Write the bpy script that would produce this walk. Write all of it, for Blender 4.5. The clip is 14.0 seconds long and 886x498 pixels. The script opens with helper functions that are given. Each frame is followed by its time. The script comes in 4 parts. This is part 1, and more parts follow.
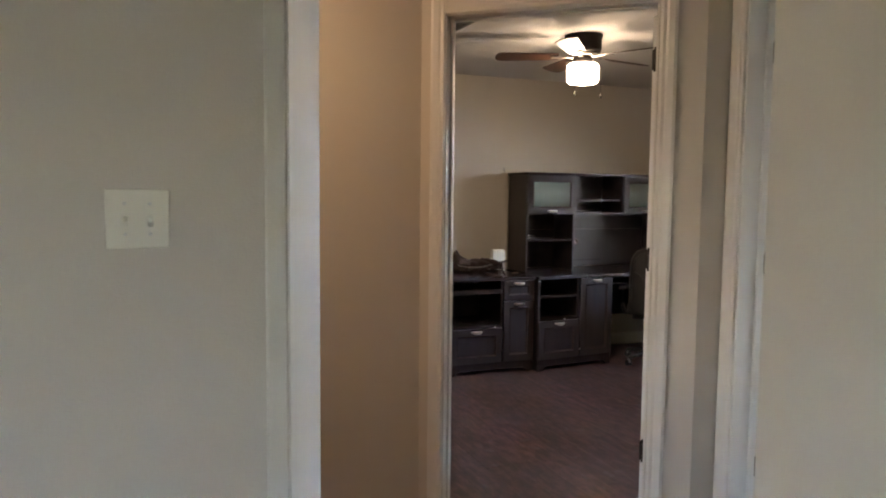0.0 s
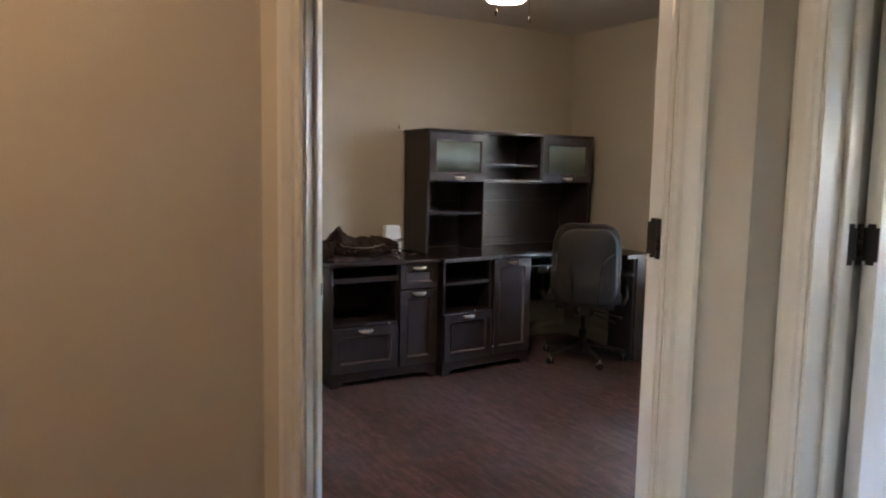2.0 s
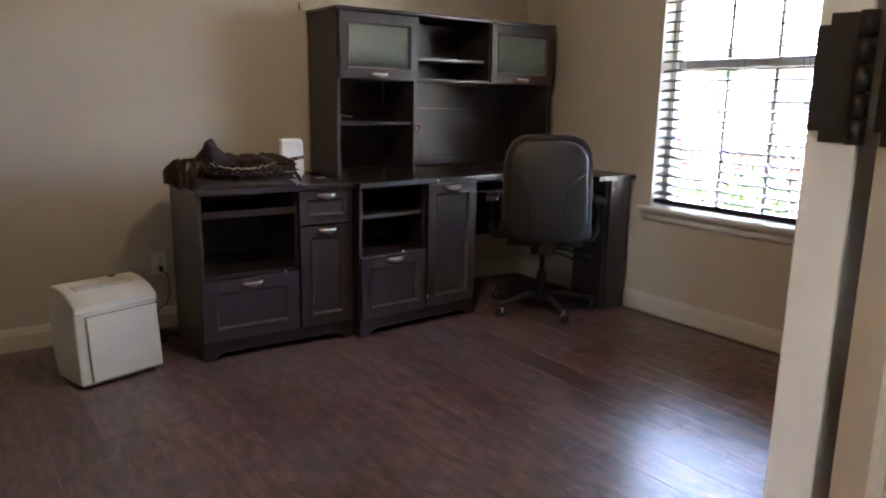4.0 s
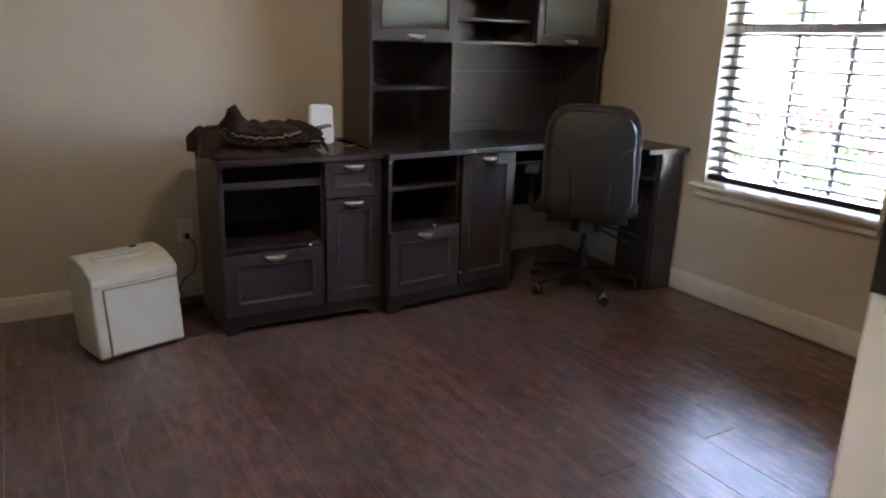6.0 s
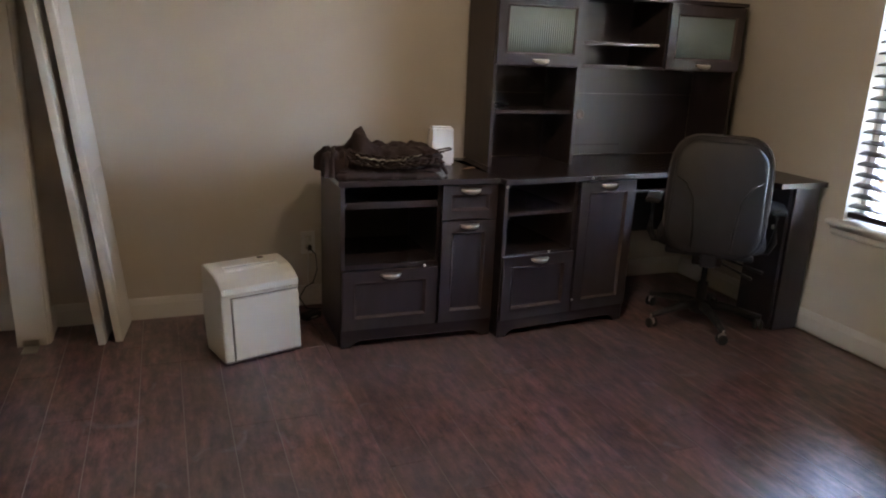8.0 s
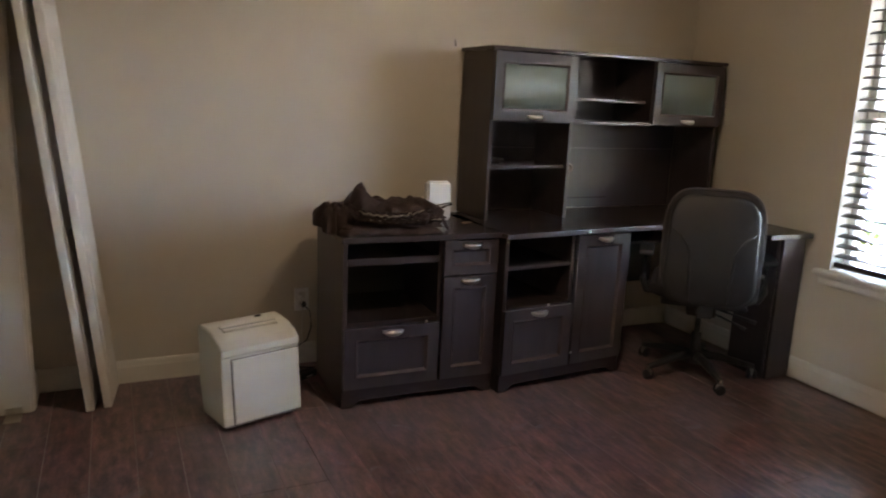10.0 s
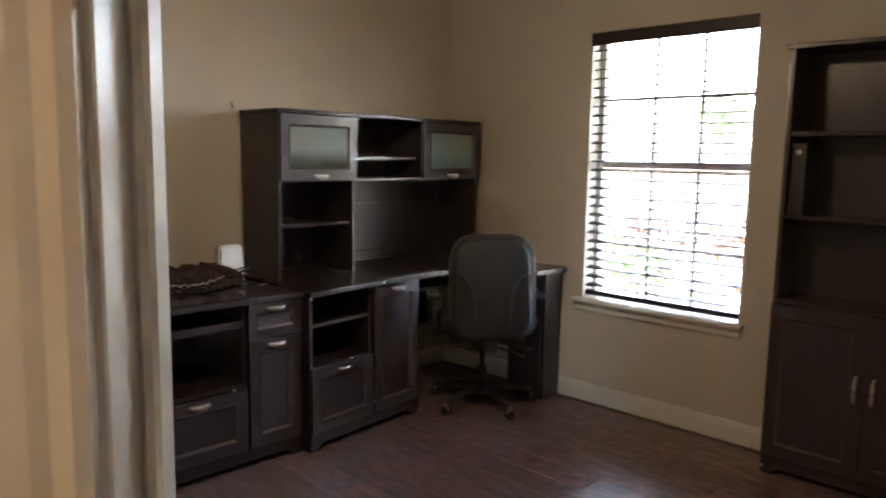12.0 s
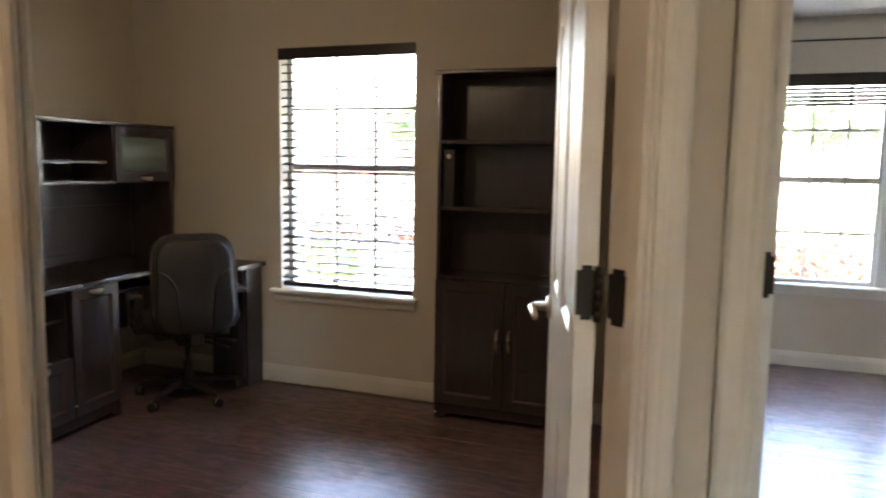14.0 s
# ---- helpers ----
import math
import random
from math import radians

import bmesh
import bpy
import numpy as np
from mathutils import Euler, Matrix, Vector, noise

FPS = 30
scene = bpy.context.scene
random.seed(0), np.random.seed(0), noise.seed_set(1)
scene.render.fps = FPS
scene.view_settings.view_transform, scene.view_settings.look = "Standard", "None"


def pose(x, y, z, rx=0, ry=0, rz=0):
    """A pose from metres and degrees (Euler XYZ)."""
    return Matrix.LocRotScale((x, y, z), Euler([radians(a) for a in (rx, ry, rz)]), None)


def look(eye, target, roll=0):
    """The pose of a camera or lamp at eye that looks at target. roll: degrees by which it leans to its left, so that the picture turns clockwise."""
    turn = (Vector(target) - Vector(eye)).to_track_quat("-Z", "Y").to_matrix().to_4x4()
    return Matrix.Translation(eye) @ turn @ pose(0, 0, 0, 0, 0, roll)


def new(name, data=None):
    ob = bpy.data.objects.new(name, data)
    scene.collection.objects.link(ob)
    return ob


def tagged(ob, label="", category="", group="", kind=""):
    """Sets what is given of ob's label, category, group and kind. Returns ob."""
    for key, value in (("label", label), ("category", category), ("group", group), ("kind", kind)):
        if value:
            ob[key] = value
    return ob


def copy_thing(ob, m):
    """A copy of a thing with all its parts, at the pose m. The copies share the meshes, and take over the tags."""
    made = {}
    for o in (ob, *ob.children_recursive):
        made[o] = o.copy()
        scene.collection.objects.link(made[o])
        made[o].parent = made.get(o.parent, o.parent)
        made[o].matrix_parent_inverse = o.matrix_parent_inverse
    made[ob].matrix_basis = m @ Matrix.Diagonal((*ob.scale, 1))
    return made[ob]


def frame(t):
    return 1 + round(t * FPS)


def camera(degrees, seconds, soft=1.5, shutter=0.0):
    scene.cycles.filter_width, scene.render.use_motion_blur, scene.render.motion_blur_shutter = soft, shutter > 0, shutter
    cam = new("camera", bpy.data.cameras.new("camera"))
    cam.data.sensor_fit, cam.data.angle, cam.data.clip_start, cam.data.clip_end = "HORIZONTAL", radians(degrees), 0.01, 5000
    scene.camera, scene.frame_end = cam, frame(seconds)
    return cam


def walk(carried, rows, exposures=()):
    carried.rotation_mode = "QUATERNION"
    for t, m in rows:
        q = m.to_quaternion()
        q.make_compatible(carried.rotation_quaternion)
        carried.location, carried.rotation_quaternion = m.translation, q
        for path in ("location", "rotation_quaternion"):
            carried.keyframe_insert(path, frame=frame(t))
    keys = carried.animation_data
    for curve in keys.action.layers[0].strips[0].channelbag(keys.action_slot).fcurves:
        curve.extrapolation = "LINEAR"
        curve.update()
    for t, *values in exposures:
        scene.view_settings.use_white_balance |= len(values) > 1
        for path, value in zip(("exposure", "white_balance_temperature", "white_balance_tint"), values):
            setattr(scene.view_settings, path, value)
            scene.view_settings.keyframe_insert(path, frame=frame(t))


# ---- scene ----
cam = camera(63.4, 14.0, 2.0, 0.4)
PATH = [
    (0, (-0.114, -0.087, 1.419), (0.641, 1.758, 1.26), 0.6),
    (0.5, (-0.034, 0.187, 1.391), (0.788, 2.003, 1.229), 1.0),
    (1, (0.133, 0.433, 1.37), (1.014, 2.222, 1.218), 0.8),
    (1.5, (0.246, 0.711, 1.336), (1.213, 2.454, 1.17), 0.9),
    (2, (0.4, 0.994, 1.313), (1.426, 2.697, 1.095), 1.1),
    (2.5, (0.551, 1.223, 1.274), (1.63, 2.887, 1.013), 1.0),
    (3, (0.751, 1.48, 1.223), (1.869, 3.107, 0.904), 1.0),
    (3.5, (0.924, 1.726, 1.184), (2.065, 3.323, 0.798), 1.2),
    (3.7, (1.007, 1.805, 1.15), (2.144, 3.401, 0.755), 1.1),
    (5.8, (1.32, 1.976, 1.223), (2.335, 3.612, 0.682), 1.7),
    (6, (1.308, 1.982, 1.238), (2.295, 3.631, 0.687), 1.7),
    (6.5, (1.296, 1.972, 1.248), (2.193, 3.675, 0.703), 2.1),
    (7, (1.297, 1.984, 1.269), (2.117, 3.725, 0.722), 2.1),
    (7.5, (1.325, 1.994, 1.307), (2.059, 3.77, 0.754), 2.5),
    (7.7, (1.325, 1.988, 1.323), (2.028, 3.776, 0.766), 2.4),
    (9.8, (1.138, 2.108, 1.345), (1.922, 3.895, 0.908), 2.7),
    (10, (1.135, 2.1, 1.345), (1.961, 3.874, 0.929), 2.5),
    (10.5, (1.095, 2.176, 1.353), (2.082, 3.876, 0.983), 2.0),
    (11, (1.026, 2.234, 1.37), (2.17, 3.842, 1.045), 1.8),
    (11.5, (0.943, 2.202, 1.384), (2.215, 3.718, 1.095), 1.3),
    (12, (0.842, 2.201, 1.371), (2.274, 3.575, 1.117), 1.0),
    (12.5, (0.75, 2.165, 1.362), (2.336, 3.359, 1.119), 1.1),
    (13, (0.625, 2.118, 1.352), (2.328, 3.14, 1.115), 1.1),
    (13.5, (0.527, 2.045, 1.366), (2.318, 2.903, 1.135), 1.1),
    (14, (0.484, 1.965, 1.372), (2.352, 2.639, 1.14), 0.9),
]
walk(cam, [(t, look(eye, target, roll)) for t, eye, target, roll in PATH], [(0.0, 6.0, 6800, 20), (3.7, 6.15, 6700, 19), (6.0, 6.2, 6600, 19), (7.7, 6.2, 6600, 19), (10.5, 6.17, 7000, 18), (13.0, 6.05, 7200, 18), (14.0, 5.95, 7300, 18)])

# ---- light levels and lamps ----
SKY, SUN = 0.15, 2.2
GLOBE_E, HALL_E = 0.72, 0.85
HLX, HLY = -0.1, 2.1

# ---- world and light ----
world = bpy.data.worlds.new("sky")
scene.world = world
world.use_nodes = True
wn = world.node_tree
sky = wn.nodes.new("ShaderNodeTexSky")
sky.sky_type = "NISHITA"
sky.sun_disc = False
sky.sun_elevation = radians(52)
sky.sun_rotation = radians(0)
wn.links.new(sky.outputs[0], wn.nodes["Background"].inputs[0])
wn.nodes["Background"].inputs[1].default_value = SKY
sun = new("sun", bpy.data.lights.new("sun", "SUN"))
sun.data.energy, sun.data.angle, sun.data.color = SUN, radians(0.6), (1, 0.95, 0.87)
sun.matrix_world = look((0, 36, 45), (0, 0, 0))

# ---- materials ----


def mat(name, col, rough=0.5, var=0.12, scale=8.0, bump=0.1, bscale=60.0, metal=0.0, rand=0.0, island=False, stretch=(1, 1, 1), spec=0.5):
    m = bpy.data.materials.new(name)
    m.use_nodes = True
    nt = m.node_tree
    b = nt.nodes["Principled BSDF"]
    b.inputs["Roughness"].default_value = rough
    b.inputs["Metallic"].default_value = metal
    b.inputs["Specular IOR Level"].default_value = spec
    tc = nt.nodes.new("ShaderNodeNewGeometry")
    mp = nt.nodes.new("ShaderNodeMapping")
    mp.inputs["Scale"].default_value = stretch
    nt.links.new(tc.outputs["Position"], mp.inputs["Vector"])
    n1 = nt.nodes.new("ShaderNodeTexNoise")
    n1.inputs["Scale"].default_value = scale
    n1.inputs["Detail"].default_value = 6
    nt.links.new(mp.outputs[0], n1.inputs["Vector"])
    mix = nt.nodes.new("ShaderNodeMix")
    mix.data_type = "RGBA"
    c0 = [max(0, c * (1 - var)) for c in col] + [1]
    c1 = [min(1, c * (1 + var)) for c in col] + [1]
    mix.inputs[6].default_value, mix.inputs[7].default_value = c0, c1
    nt.links.new(n1.outputs["Fac"], mix.inputs[0])
    out = mix.outputs[2]
    if rand:
        src = tc.outputs["Random Per Island"] if island else nt.nodes.new("ShaderNodeObjectInfo").outputs["Random"]
        mr = nt.nodes.new("ShaderNodeMapRange")
        mr.inputs[3].default_value, mr.inputs[4].default_value = 1 - rand, 1 + rand
        nt.links.new(src, mr.inputs[0])
        hs = nt.nodes.new("ShaderNodeHueSaturation")
        nt.links.new(mr.outputs[0], hs.inputs["Value"])
        nt.links.new(out, hs.inputs["Color"])
        out = hs.outputs[0]
    nt.links.new(out, b.inputs["Base Color"])
    if bump:
        n2 = nt.nodes.new("ShaderNodeTexNoise")
        n2.inputs["Scale"].default_value = bscale
        n2.inputs["Detail"].default_value = 4
        nt.links.new(mp.outputs[0], n2.inputs["Vector"])
        bp = nt.nodes.new("ShaderNodeBump")
        bp.inputs["Strength"].default_value = bump
        bp.inputs["Distance"].default_value = 0.01
        nt.links.new(n2.outputs["Fac"], bp.inputs["Height"])
        nt.links.new(bp.outputs[0], b.inputs["Normal"])
    return m


def glow(name, col, strength):
    m = bpy.data.materials.new(name)
    m.use_nodes = True
    b = m.node_tree.nodes["Principled BSDF"]
    b.inputs["Base Color"].default_value = (*col, 1)
    b.inputs["Emission Color"].default_value = (*col, 1)
    b.inputs["Emission Strength"].default_value = strength
    return m


def glass(name, col, rough, trans):
    m = bpy.data.materials.new(name)
    m.use_nodes = True
    b = m.node_tree.nodes["Principled BSDF"]
    b.inputs["Base Color"].default_value = (*col, 1)
    b.inputs["Roughness"].default_value = rough
    b.inputs["Transmission Weight"].default_value = trans
    b.inputs["IOR"].default_value = 1.45
    return m


PAINT = mat("greige_wall_paint", (0.585, 0.535, 0.455), 0.62, 0.04, 1.3, 0.12, 190, spec=0.3)
PAINTL = mat("pale_trim_paint", (0.62, 0.59, 0.51), 0.5, 0.04, 3, 0.08, 120)
CEIL = mat("ceiling_paint", (0.66, 0.64, 0.61), 0.85, 0.03, 2, 0.3, 90, spec=0.2)
TRIM = mat("white_semi_gloss_trim", (0.71, 0.69, 0.635), 0.32, 0.04, 5, 0.02, 60)
DOORW = mat("white_door_paint", (0.78, 0.775, 0.755), 0.33, 0.04, 5, 0.08, 60, stretch=(1, 1, 0.12))
ESP = mat("espresso_laminate", (0.044, 0.034, 0.036), 0.27, 0.35, 5, 0.08, 40, stretch=(1.2, 5, 5))
ESPV = mat("espresso_laminate_upright", (0.044, 0.034, 0.036), 0.29, 0.35, 5, 0.08, 40, stretch=(5, 5, 0.6))
# base colour lifted above the laminate to paint in the beads' bright highlight line
BEAD = mat("espresso_bead_highlight", (0.10, 0.083, 0.083), 0.2, 0.3, 20, 0.02, 60)
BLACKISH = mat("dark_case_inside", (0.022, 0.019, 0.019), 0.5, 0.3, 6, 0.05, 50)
NICKEL = mat("brushed_nickel", (0.62, 0.6, 0.56), 0.28, 0.06, 40, 0.05, 200, metal=1.0)
BRONZE = mat("dark_bronze_metal", (0.035, 0.030, 0.027), 0.42, 0.25, 30, 0.1, 120, metal=0.7)
SCREW = mat("white_cam_cover", (0.75, 0.75, 0.73), 0.4, 0.03)
FABRIC = mat("charcoal_chair_fabric", (0.050, 0.048, 0.050), 0.9, 0.25, 60, 0.5, 700, spec=0.25)
PLASTIC = mat("black_plastic", (0.022, 0.022, 0.024), 0.40, 0.2, 20, 0.2, 350)
PIPING = mat("grey_seat_edge", (0.10, 0.095, 0.098), 0.8, 0.2, 50, 0.3, 500)
SHRED = mat("cream_plastic", (0.66, 0.64, 0.55), 0.42, 0.04, 9, 0.12, 420)
SHREDLINE = mat("panel_gap", (0.16, 0.15, 0.13), 0.7, 0.1)
WHITEP = mat("white_plastic", (0.8, 0.8, 0.79), 0.35, 0.02)
CLOTH = mat("brown_curtain_cloth", (0.042, 0.026, 0.022), 0.8, 0.4, 22, 0.5, 240, spec=0.3)
CLOTHL = mat("curtain_lining", (0.30, 0.27, 0.23), 0.85, 0.3, 30, 0.4, 200)
BLIND = mat("espresso_blind", (0.030, 0.024, 0.024), 0.32, 0.3, 10, 0.05, 60, stretch=(6, 1, 6))
VINYL = mat("white_vinyl", (0.72, 0.72, 0.70), 0.4, 0.04)
BAMBOO = mat("woven_bamboo", (0.055, 0.036, 0.024), 0.7, 0.6, 50, 0.5, 200, stretch=(1, 0.1, 3), rand=0.5)
BLADE = mat("walnut_fan_blade", (0.055, 0.026, 0.016), 0.4, 0.4, 12, 0.1, 60)
SUB = mat("subfloor", (0.17, 0.125, 0.115), 0.55, 0.4, 4, stretch=(6, 0.6, 1))
CORD = mat("black_cord", (0.02, 0.02, 0.02), 0.5, 0.1)
CORDW = mat("white_cord", (0.65, 0.64, 0.6), 0.5, 0.05)
LAWN = mat("lawn", (0.16, 0.17, 0.09), 0.9, 0.5, 1.5, 0.8, 30)
CONC = mat("concrete_drive", (0.48, 0.46, 0.43), 0.85, 0.15, 1.2, 0.3, 30)
LEAFG = mat("green_leaf", (0.11, 0.16, 0.055), 0.6, 0.3, 3, 0, rand=0.5, island=True)
LEAFR = mat("reddish_leaf", (0.17, 0.085, 0.06), 0.6, 0.3, 3, 0, rand=0.5, island=True)
BARK = mat("bark", (0.12, 0.09, 0.07), 0.9, 0.4, 12, 1.0, 40)
BRICK = mat("far_brick", (0.34, 0.19, 0.14), 0.85, 0.2, 3, 0.3, 20)
ROOF = mat("grey_shingle", (0.14, 0.13, 0.125), 0.9, 0.25, 4, 0.4, 20)
GLASS = glass("window_glass", (1, 1, 1), 0.0, 1.0)
REED = glass("reeded_glass", (0.46, 0.56, 0.55), 0.12, 0.5)
GLOBE = glow("lit_frosted_globe", (1.0, 0.80, 0.55), GLOBE_E)
HALLGLOW = glow("lit_hall_dome", (1.0, 0.70, 0.42), HALL_E)


def floor_mat():
    m = mat("dark_walnut_plank", (0.165, 0.096, 0.094), 0.3, 0.85, 4.5, 0.14, 26, rand=0.24, stretch=(9, 1.0, 1))
    nt = m.node_tree
    b = nt.nodes["Principled BSDF"]
    geo = nt.nodes.new("ShaderNodeNewGeometry")
    # dusty film everywhere but on the round patch where a chair mat lay
    d = nt.nodes.new("ShaderNodeVectorMath")
    d.operation = "DISTANCE"
    nt.links.new(geo.outputs["Position"], d.inputs[0])
    d.inputs[1].default_value = (3.62, 3.62, 0)
    ring = nt.nodes.new("ShaderNodeMapRange")
    ring.inputs[1].default_value, ring.inputs[2].default_value = 0.52, 0.57
    nt.links.new(d.outputs["Value"], ring.inputs[0])
    dust = nt.nodes.new("ShaderNodeTexNoise")
    dust.inputs["Scale"].default_value, dust.inputs["Detail"].default_value = 1.6, 8
    nt.links.new(geo.outputs["Position"], dust.inputs["Vector"])
    dm = nt.nodes.new("ShaderNodeMapRange")
    dm.inputs[1].default_value, dm.inputs[2].default_value = 0.38, 0.75
    dm.inputs[3].default_value, dm.inputs[4].default_value = 0.06, 0.50
    nt.links.new(dust.outputs["Fac"], dm.inputs[0])
    mul = nt.nodes.new("ShaderNodeMath")
    mul.operation = "MULTIPLY"
    nt.links.new(dm.outputs[0], mul.inputs[0])
    nt.links.new(ring.outputs[0], mul.inputs[1])
    # fine scuffs
    sc = nt.nodes.new("ShaderNodeTexNoise")
    sc.inputs["Scale"].default_value, sc.inputs["Detail"].default_value, sc.inputs["Distortion"].default_value = 7, 9, 1.6
    nt.links.new(geo.outputs["Position"], sc.inputs["Vector"])
    sm = nt.nodes.new("ShaderNodeMapRange")
    sm.inputs[1].default_value, sm.inputs[2].default_value, sm.inputs[4].default_value = 0.62, 0.72, 0.45
    nt.links.new(sc.outputs["Fac"], sm.inputs[0])
    add = nt.nodes.new("ShaderNodeMath")
    add.operation, add.use_clamp = "ADD", True
    nt.links.new(mul.outputs[0], add.inputs[0])
    nt.links.new(sm.outputs[0], add.inputs[1])
    mix = nt.nodes.new("ShaderNodeMix")
    mix.data_type = "RGBA"
    # dark and reddish mottling of the distressed boards
    mo = nt.nodes.new("ShaderNodeTexNoise")
    mo.inputs["Scale"].default_value, mo.inputs["Detail"].default_value, mo.inputs["Roughness"].default_value = 11, 9, 0.72
    ms = nt.nodes.new("ShaderNodeMapping")
    ms.inputs["Scale"].default_value = (2.2, 0.8, 1)
    nt.links.new(geo.outputs["Position"], ms.inputs["Vector"])
    nt.links.new(ms.outputs[0], mo.inputs["Vector"])
    mm = nt.nodes.new("ShaderNodeMapRange")
    mm.inputs[1].default_value, mm.inputs[2].default_value = 0.40, 0.62
    nt.links.new(mo.outputs["Fac"], mm.inputs[0])
    tint = nt.nodes.new("ShaderNodeMix")
    tint.data_type, tint.blend_type = "RGBA", "MULTIPLY"
    tint.inputs[0].default_value = 1.0
    shade = nt.nodes.new("ShaderNodeMix")
    shade.data_type = "RGBA"
    shade.inputs[6].default_value, shade.inputs[7].default_value = (0.42, 0.42, 0.46, 1), (1.45, 1.25, 1.2, 1)
    nt.links.new(mm.outputs[0], shade.inputs[0])
    nt.links.new(b.inputs["Base Color"].links[0].from_socket, tint.inputs[6])
    nt.links.new(shade.outputs[2], tint.inputs[7])
    b.inputs["Coat Weight"].default_value, b.inputs["Coat Roughness"].default_value = 0.32, 0.24
    old = tint.outputs[2]
    nt.links.new(add.outputs[0], mix.inputs[0])
    nt.links.new(old, mix.inputs[6])
    mix.inputs[7].default_value = (0.23, 0.22, 0.255, 1)
    nt.links.new(mix.outputs[2], b.inputs["Base Color"])
    rr = nt.nodes.new("ShaderNodeMapRange")
    rr.inputs[3].default_value, rr.inputs[4].default_value = 0.24, 0.42
    nt.links.new(dust.outputs["Fac"], rr.inputs[0])
    nt.links.new(rr.outputs[0], b.inputs["Roughness"])
    return m


PLANK = floor_mat()
SEAM = mat("dusty_plank_edge", (0.29, 0.245, 0.24), 0.6, 0.5, 3, 0)

# ---- building helpers ----


def box(bm, x0, x1, y0, y1, z0, z1, m=None):
    vs = [bm.verts.new((x, y, z)) for z in (z0, z1) for x, y in ((x0, y0), (x1, y0), (x1, y1), (x0, y1))]
    for f in ((0, 3, 2, 1), (4, 5, 6, 7), (0, 1, 5, 4), (1, 2, 6, 5), (2, 3, 7, 6), (3, 0, 4, 7)):
        bm.faces.new([vs[i] for i in f])
    if m is not None:
        bmesh.ops.transform(bm, matrix=m, verts=vs)
    return vs


def boxes(*bs, bevel=0.0, seg=1):
    bm = bmesh.new()
    for b in bs:
        box(bm, *b)
    if bevel:
        bmesh.ops.bevel(bm, geom=bm.edges[:], offset=bevel, segments=seg, affect="EDGES", profile=0.6)
    return bm


def ring(x0, x1, z0, z1, b, y0, y1):
    """A rectangular frame of width b, facing -y, in one piece with mitred corners."""
    bm = bmesh.new()
    loops = []
    for y, k in ((y0, 0.0), (y0, b), (y1, b), (y1, 0.0)):
        loops.append([bm.verts.new((x, y, z)) for x, z in ((x0 + k, z0 + k), (x1 - k, z0 + k), (x1 - k, z1 - k), (x0 + k, z1 - k))])
    for i in range(4):
        a, c = loops[i], loops[(i + 1) % 4]
        for j in range(4):
            bm.faces.new((a[j], a[(j + 1) % 4], c[(j + 1) % 4], c[j]))
    bmesh.ops.recalc_face_normals(bm, faces=bm.faces[:])
    return bm


def prism(pts, z0, z1):
    bm = bmesh.new()
    lo = [bm.verts.new((x, y, z0)) for x, y in pts]
    hi = [bm.verts.new((x, y, z1)) for x, y in pts]
    n = len(pts)
    bm.faces.new(lo[::-1])
    bm.faces.new(hi)
    for i in range(n):
        bm.faces.new((lo[i], lo[(i + 1) % n], hi[(i + 1) % n], hi[i]))
    bmesh.ops.recalc_face_normals(bm, faces=bm.faces[:])
    return bm


def sweep(profile, a, b, across, up):
    """A moulding: the profile (across, up) carried from a to b."""
    bm = bmesh.new()
    a, b, across, up = Vector(a), Vector(b), Vector(across), Vector(up)
    r0 = [bm.verts.new(a + across * u + up * v) for u, v in profile]
    r1 = [bm.verts.new(b + across * u + up * v) for u, v in profile]
    n = len(profile)
    for i in range(n):
        bm.faces.new((r0[i], r0[(i + 1) % n], r1[(i + 1) % n], r1[i]))
    bm.faces.new(r0[::-1])
    bm.faces.new(r1)
    bmesh.ops.recalc_face_normals(bm, faces=bm.faces[:])
    return bm


def tube(pts, r, sides=8, closed=False):
    bm = bmesh.new()
    rings = []
    pts = [Vector(p) for p in pts]
    for i, p in enumerate(pts):
        d = (pts[min(i + 1, len(pts) - 1)] - pts[max(i - 1, 0)]).normalized()
        q = d.to_track_quat("Z", "Y")
        rr = r[i] if isinstance(r, (list, tuple)) else r
        rings.append([bm.verts.new(p + q @ Vector((math.cos(a) * rr, math.sin(a) * rr, 0))) for a in [2 * math.pi * k / sides for k in range(sides)]])
    for r0, r1 in zip(rings, rings[1:]):
        for k in range(sides):
            bm.faces.new((r0[k], r0[(k + 1) % sides], r1[(k + 1) % sides], r1[k]))
    bm.faces.new(rings[0][::-1])
    bm.faces.new(rings[-1])
    for f in bm.faces:
        f.smooth = True
    return bm


def lathe(prof, sides=32):
    """Turned about z: profile of (radius, height)."""
    bm = bmesh.new()
    rings = [[bm.verts.new((r * math.cos(2 * math.pi * k / sides), r * math.sin(2 * math.pi * k / sides), z)) for k in range(sides)] for r, z in prof]
    for r0, r1 in zip(rings, rings[1:]):
        for k in range(sides):
            bm.faces.new((r0[k], r0[(k + 1) % sides], r1[(k + 1) % sides], r1[k])).smooth = True
    bm.faces.new(rings[0][::-1])
    bm.faces.new(rings[-1])
    bmesh.ops.recalc_face_normals(bm, faces=bm.faces[:])
    return bm


def moved(bm, m):
    bmesh.ops.transform(bm, matrix=m, verts=bm.verts[:])
    return bm


def mesh_of(name, bm, material):
    me = bpy.data.meshes.new(name)
    bm.to_mesh(me)
    bm.free()
    me.materials.append(material)
    return me


def part(name, bm, material, parent=None, label=""):
    ob = new(name, mesh_of(name, bm, material))
    ob.parent = parent
    return tagged(ob, label)


def struct(name, bm, material, label, category):
    return tagged(part(name, bm, material), label, category, kind="structure")


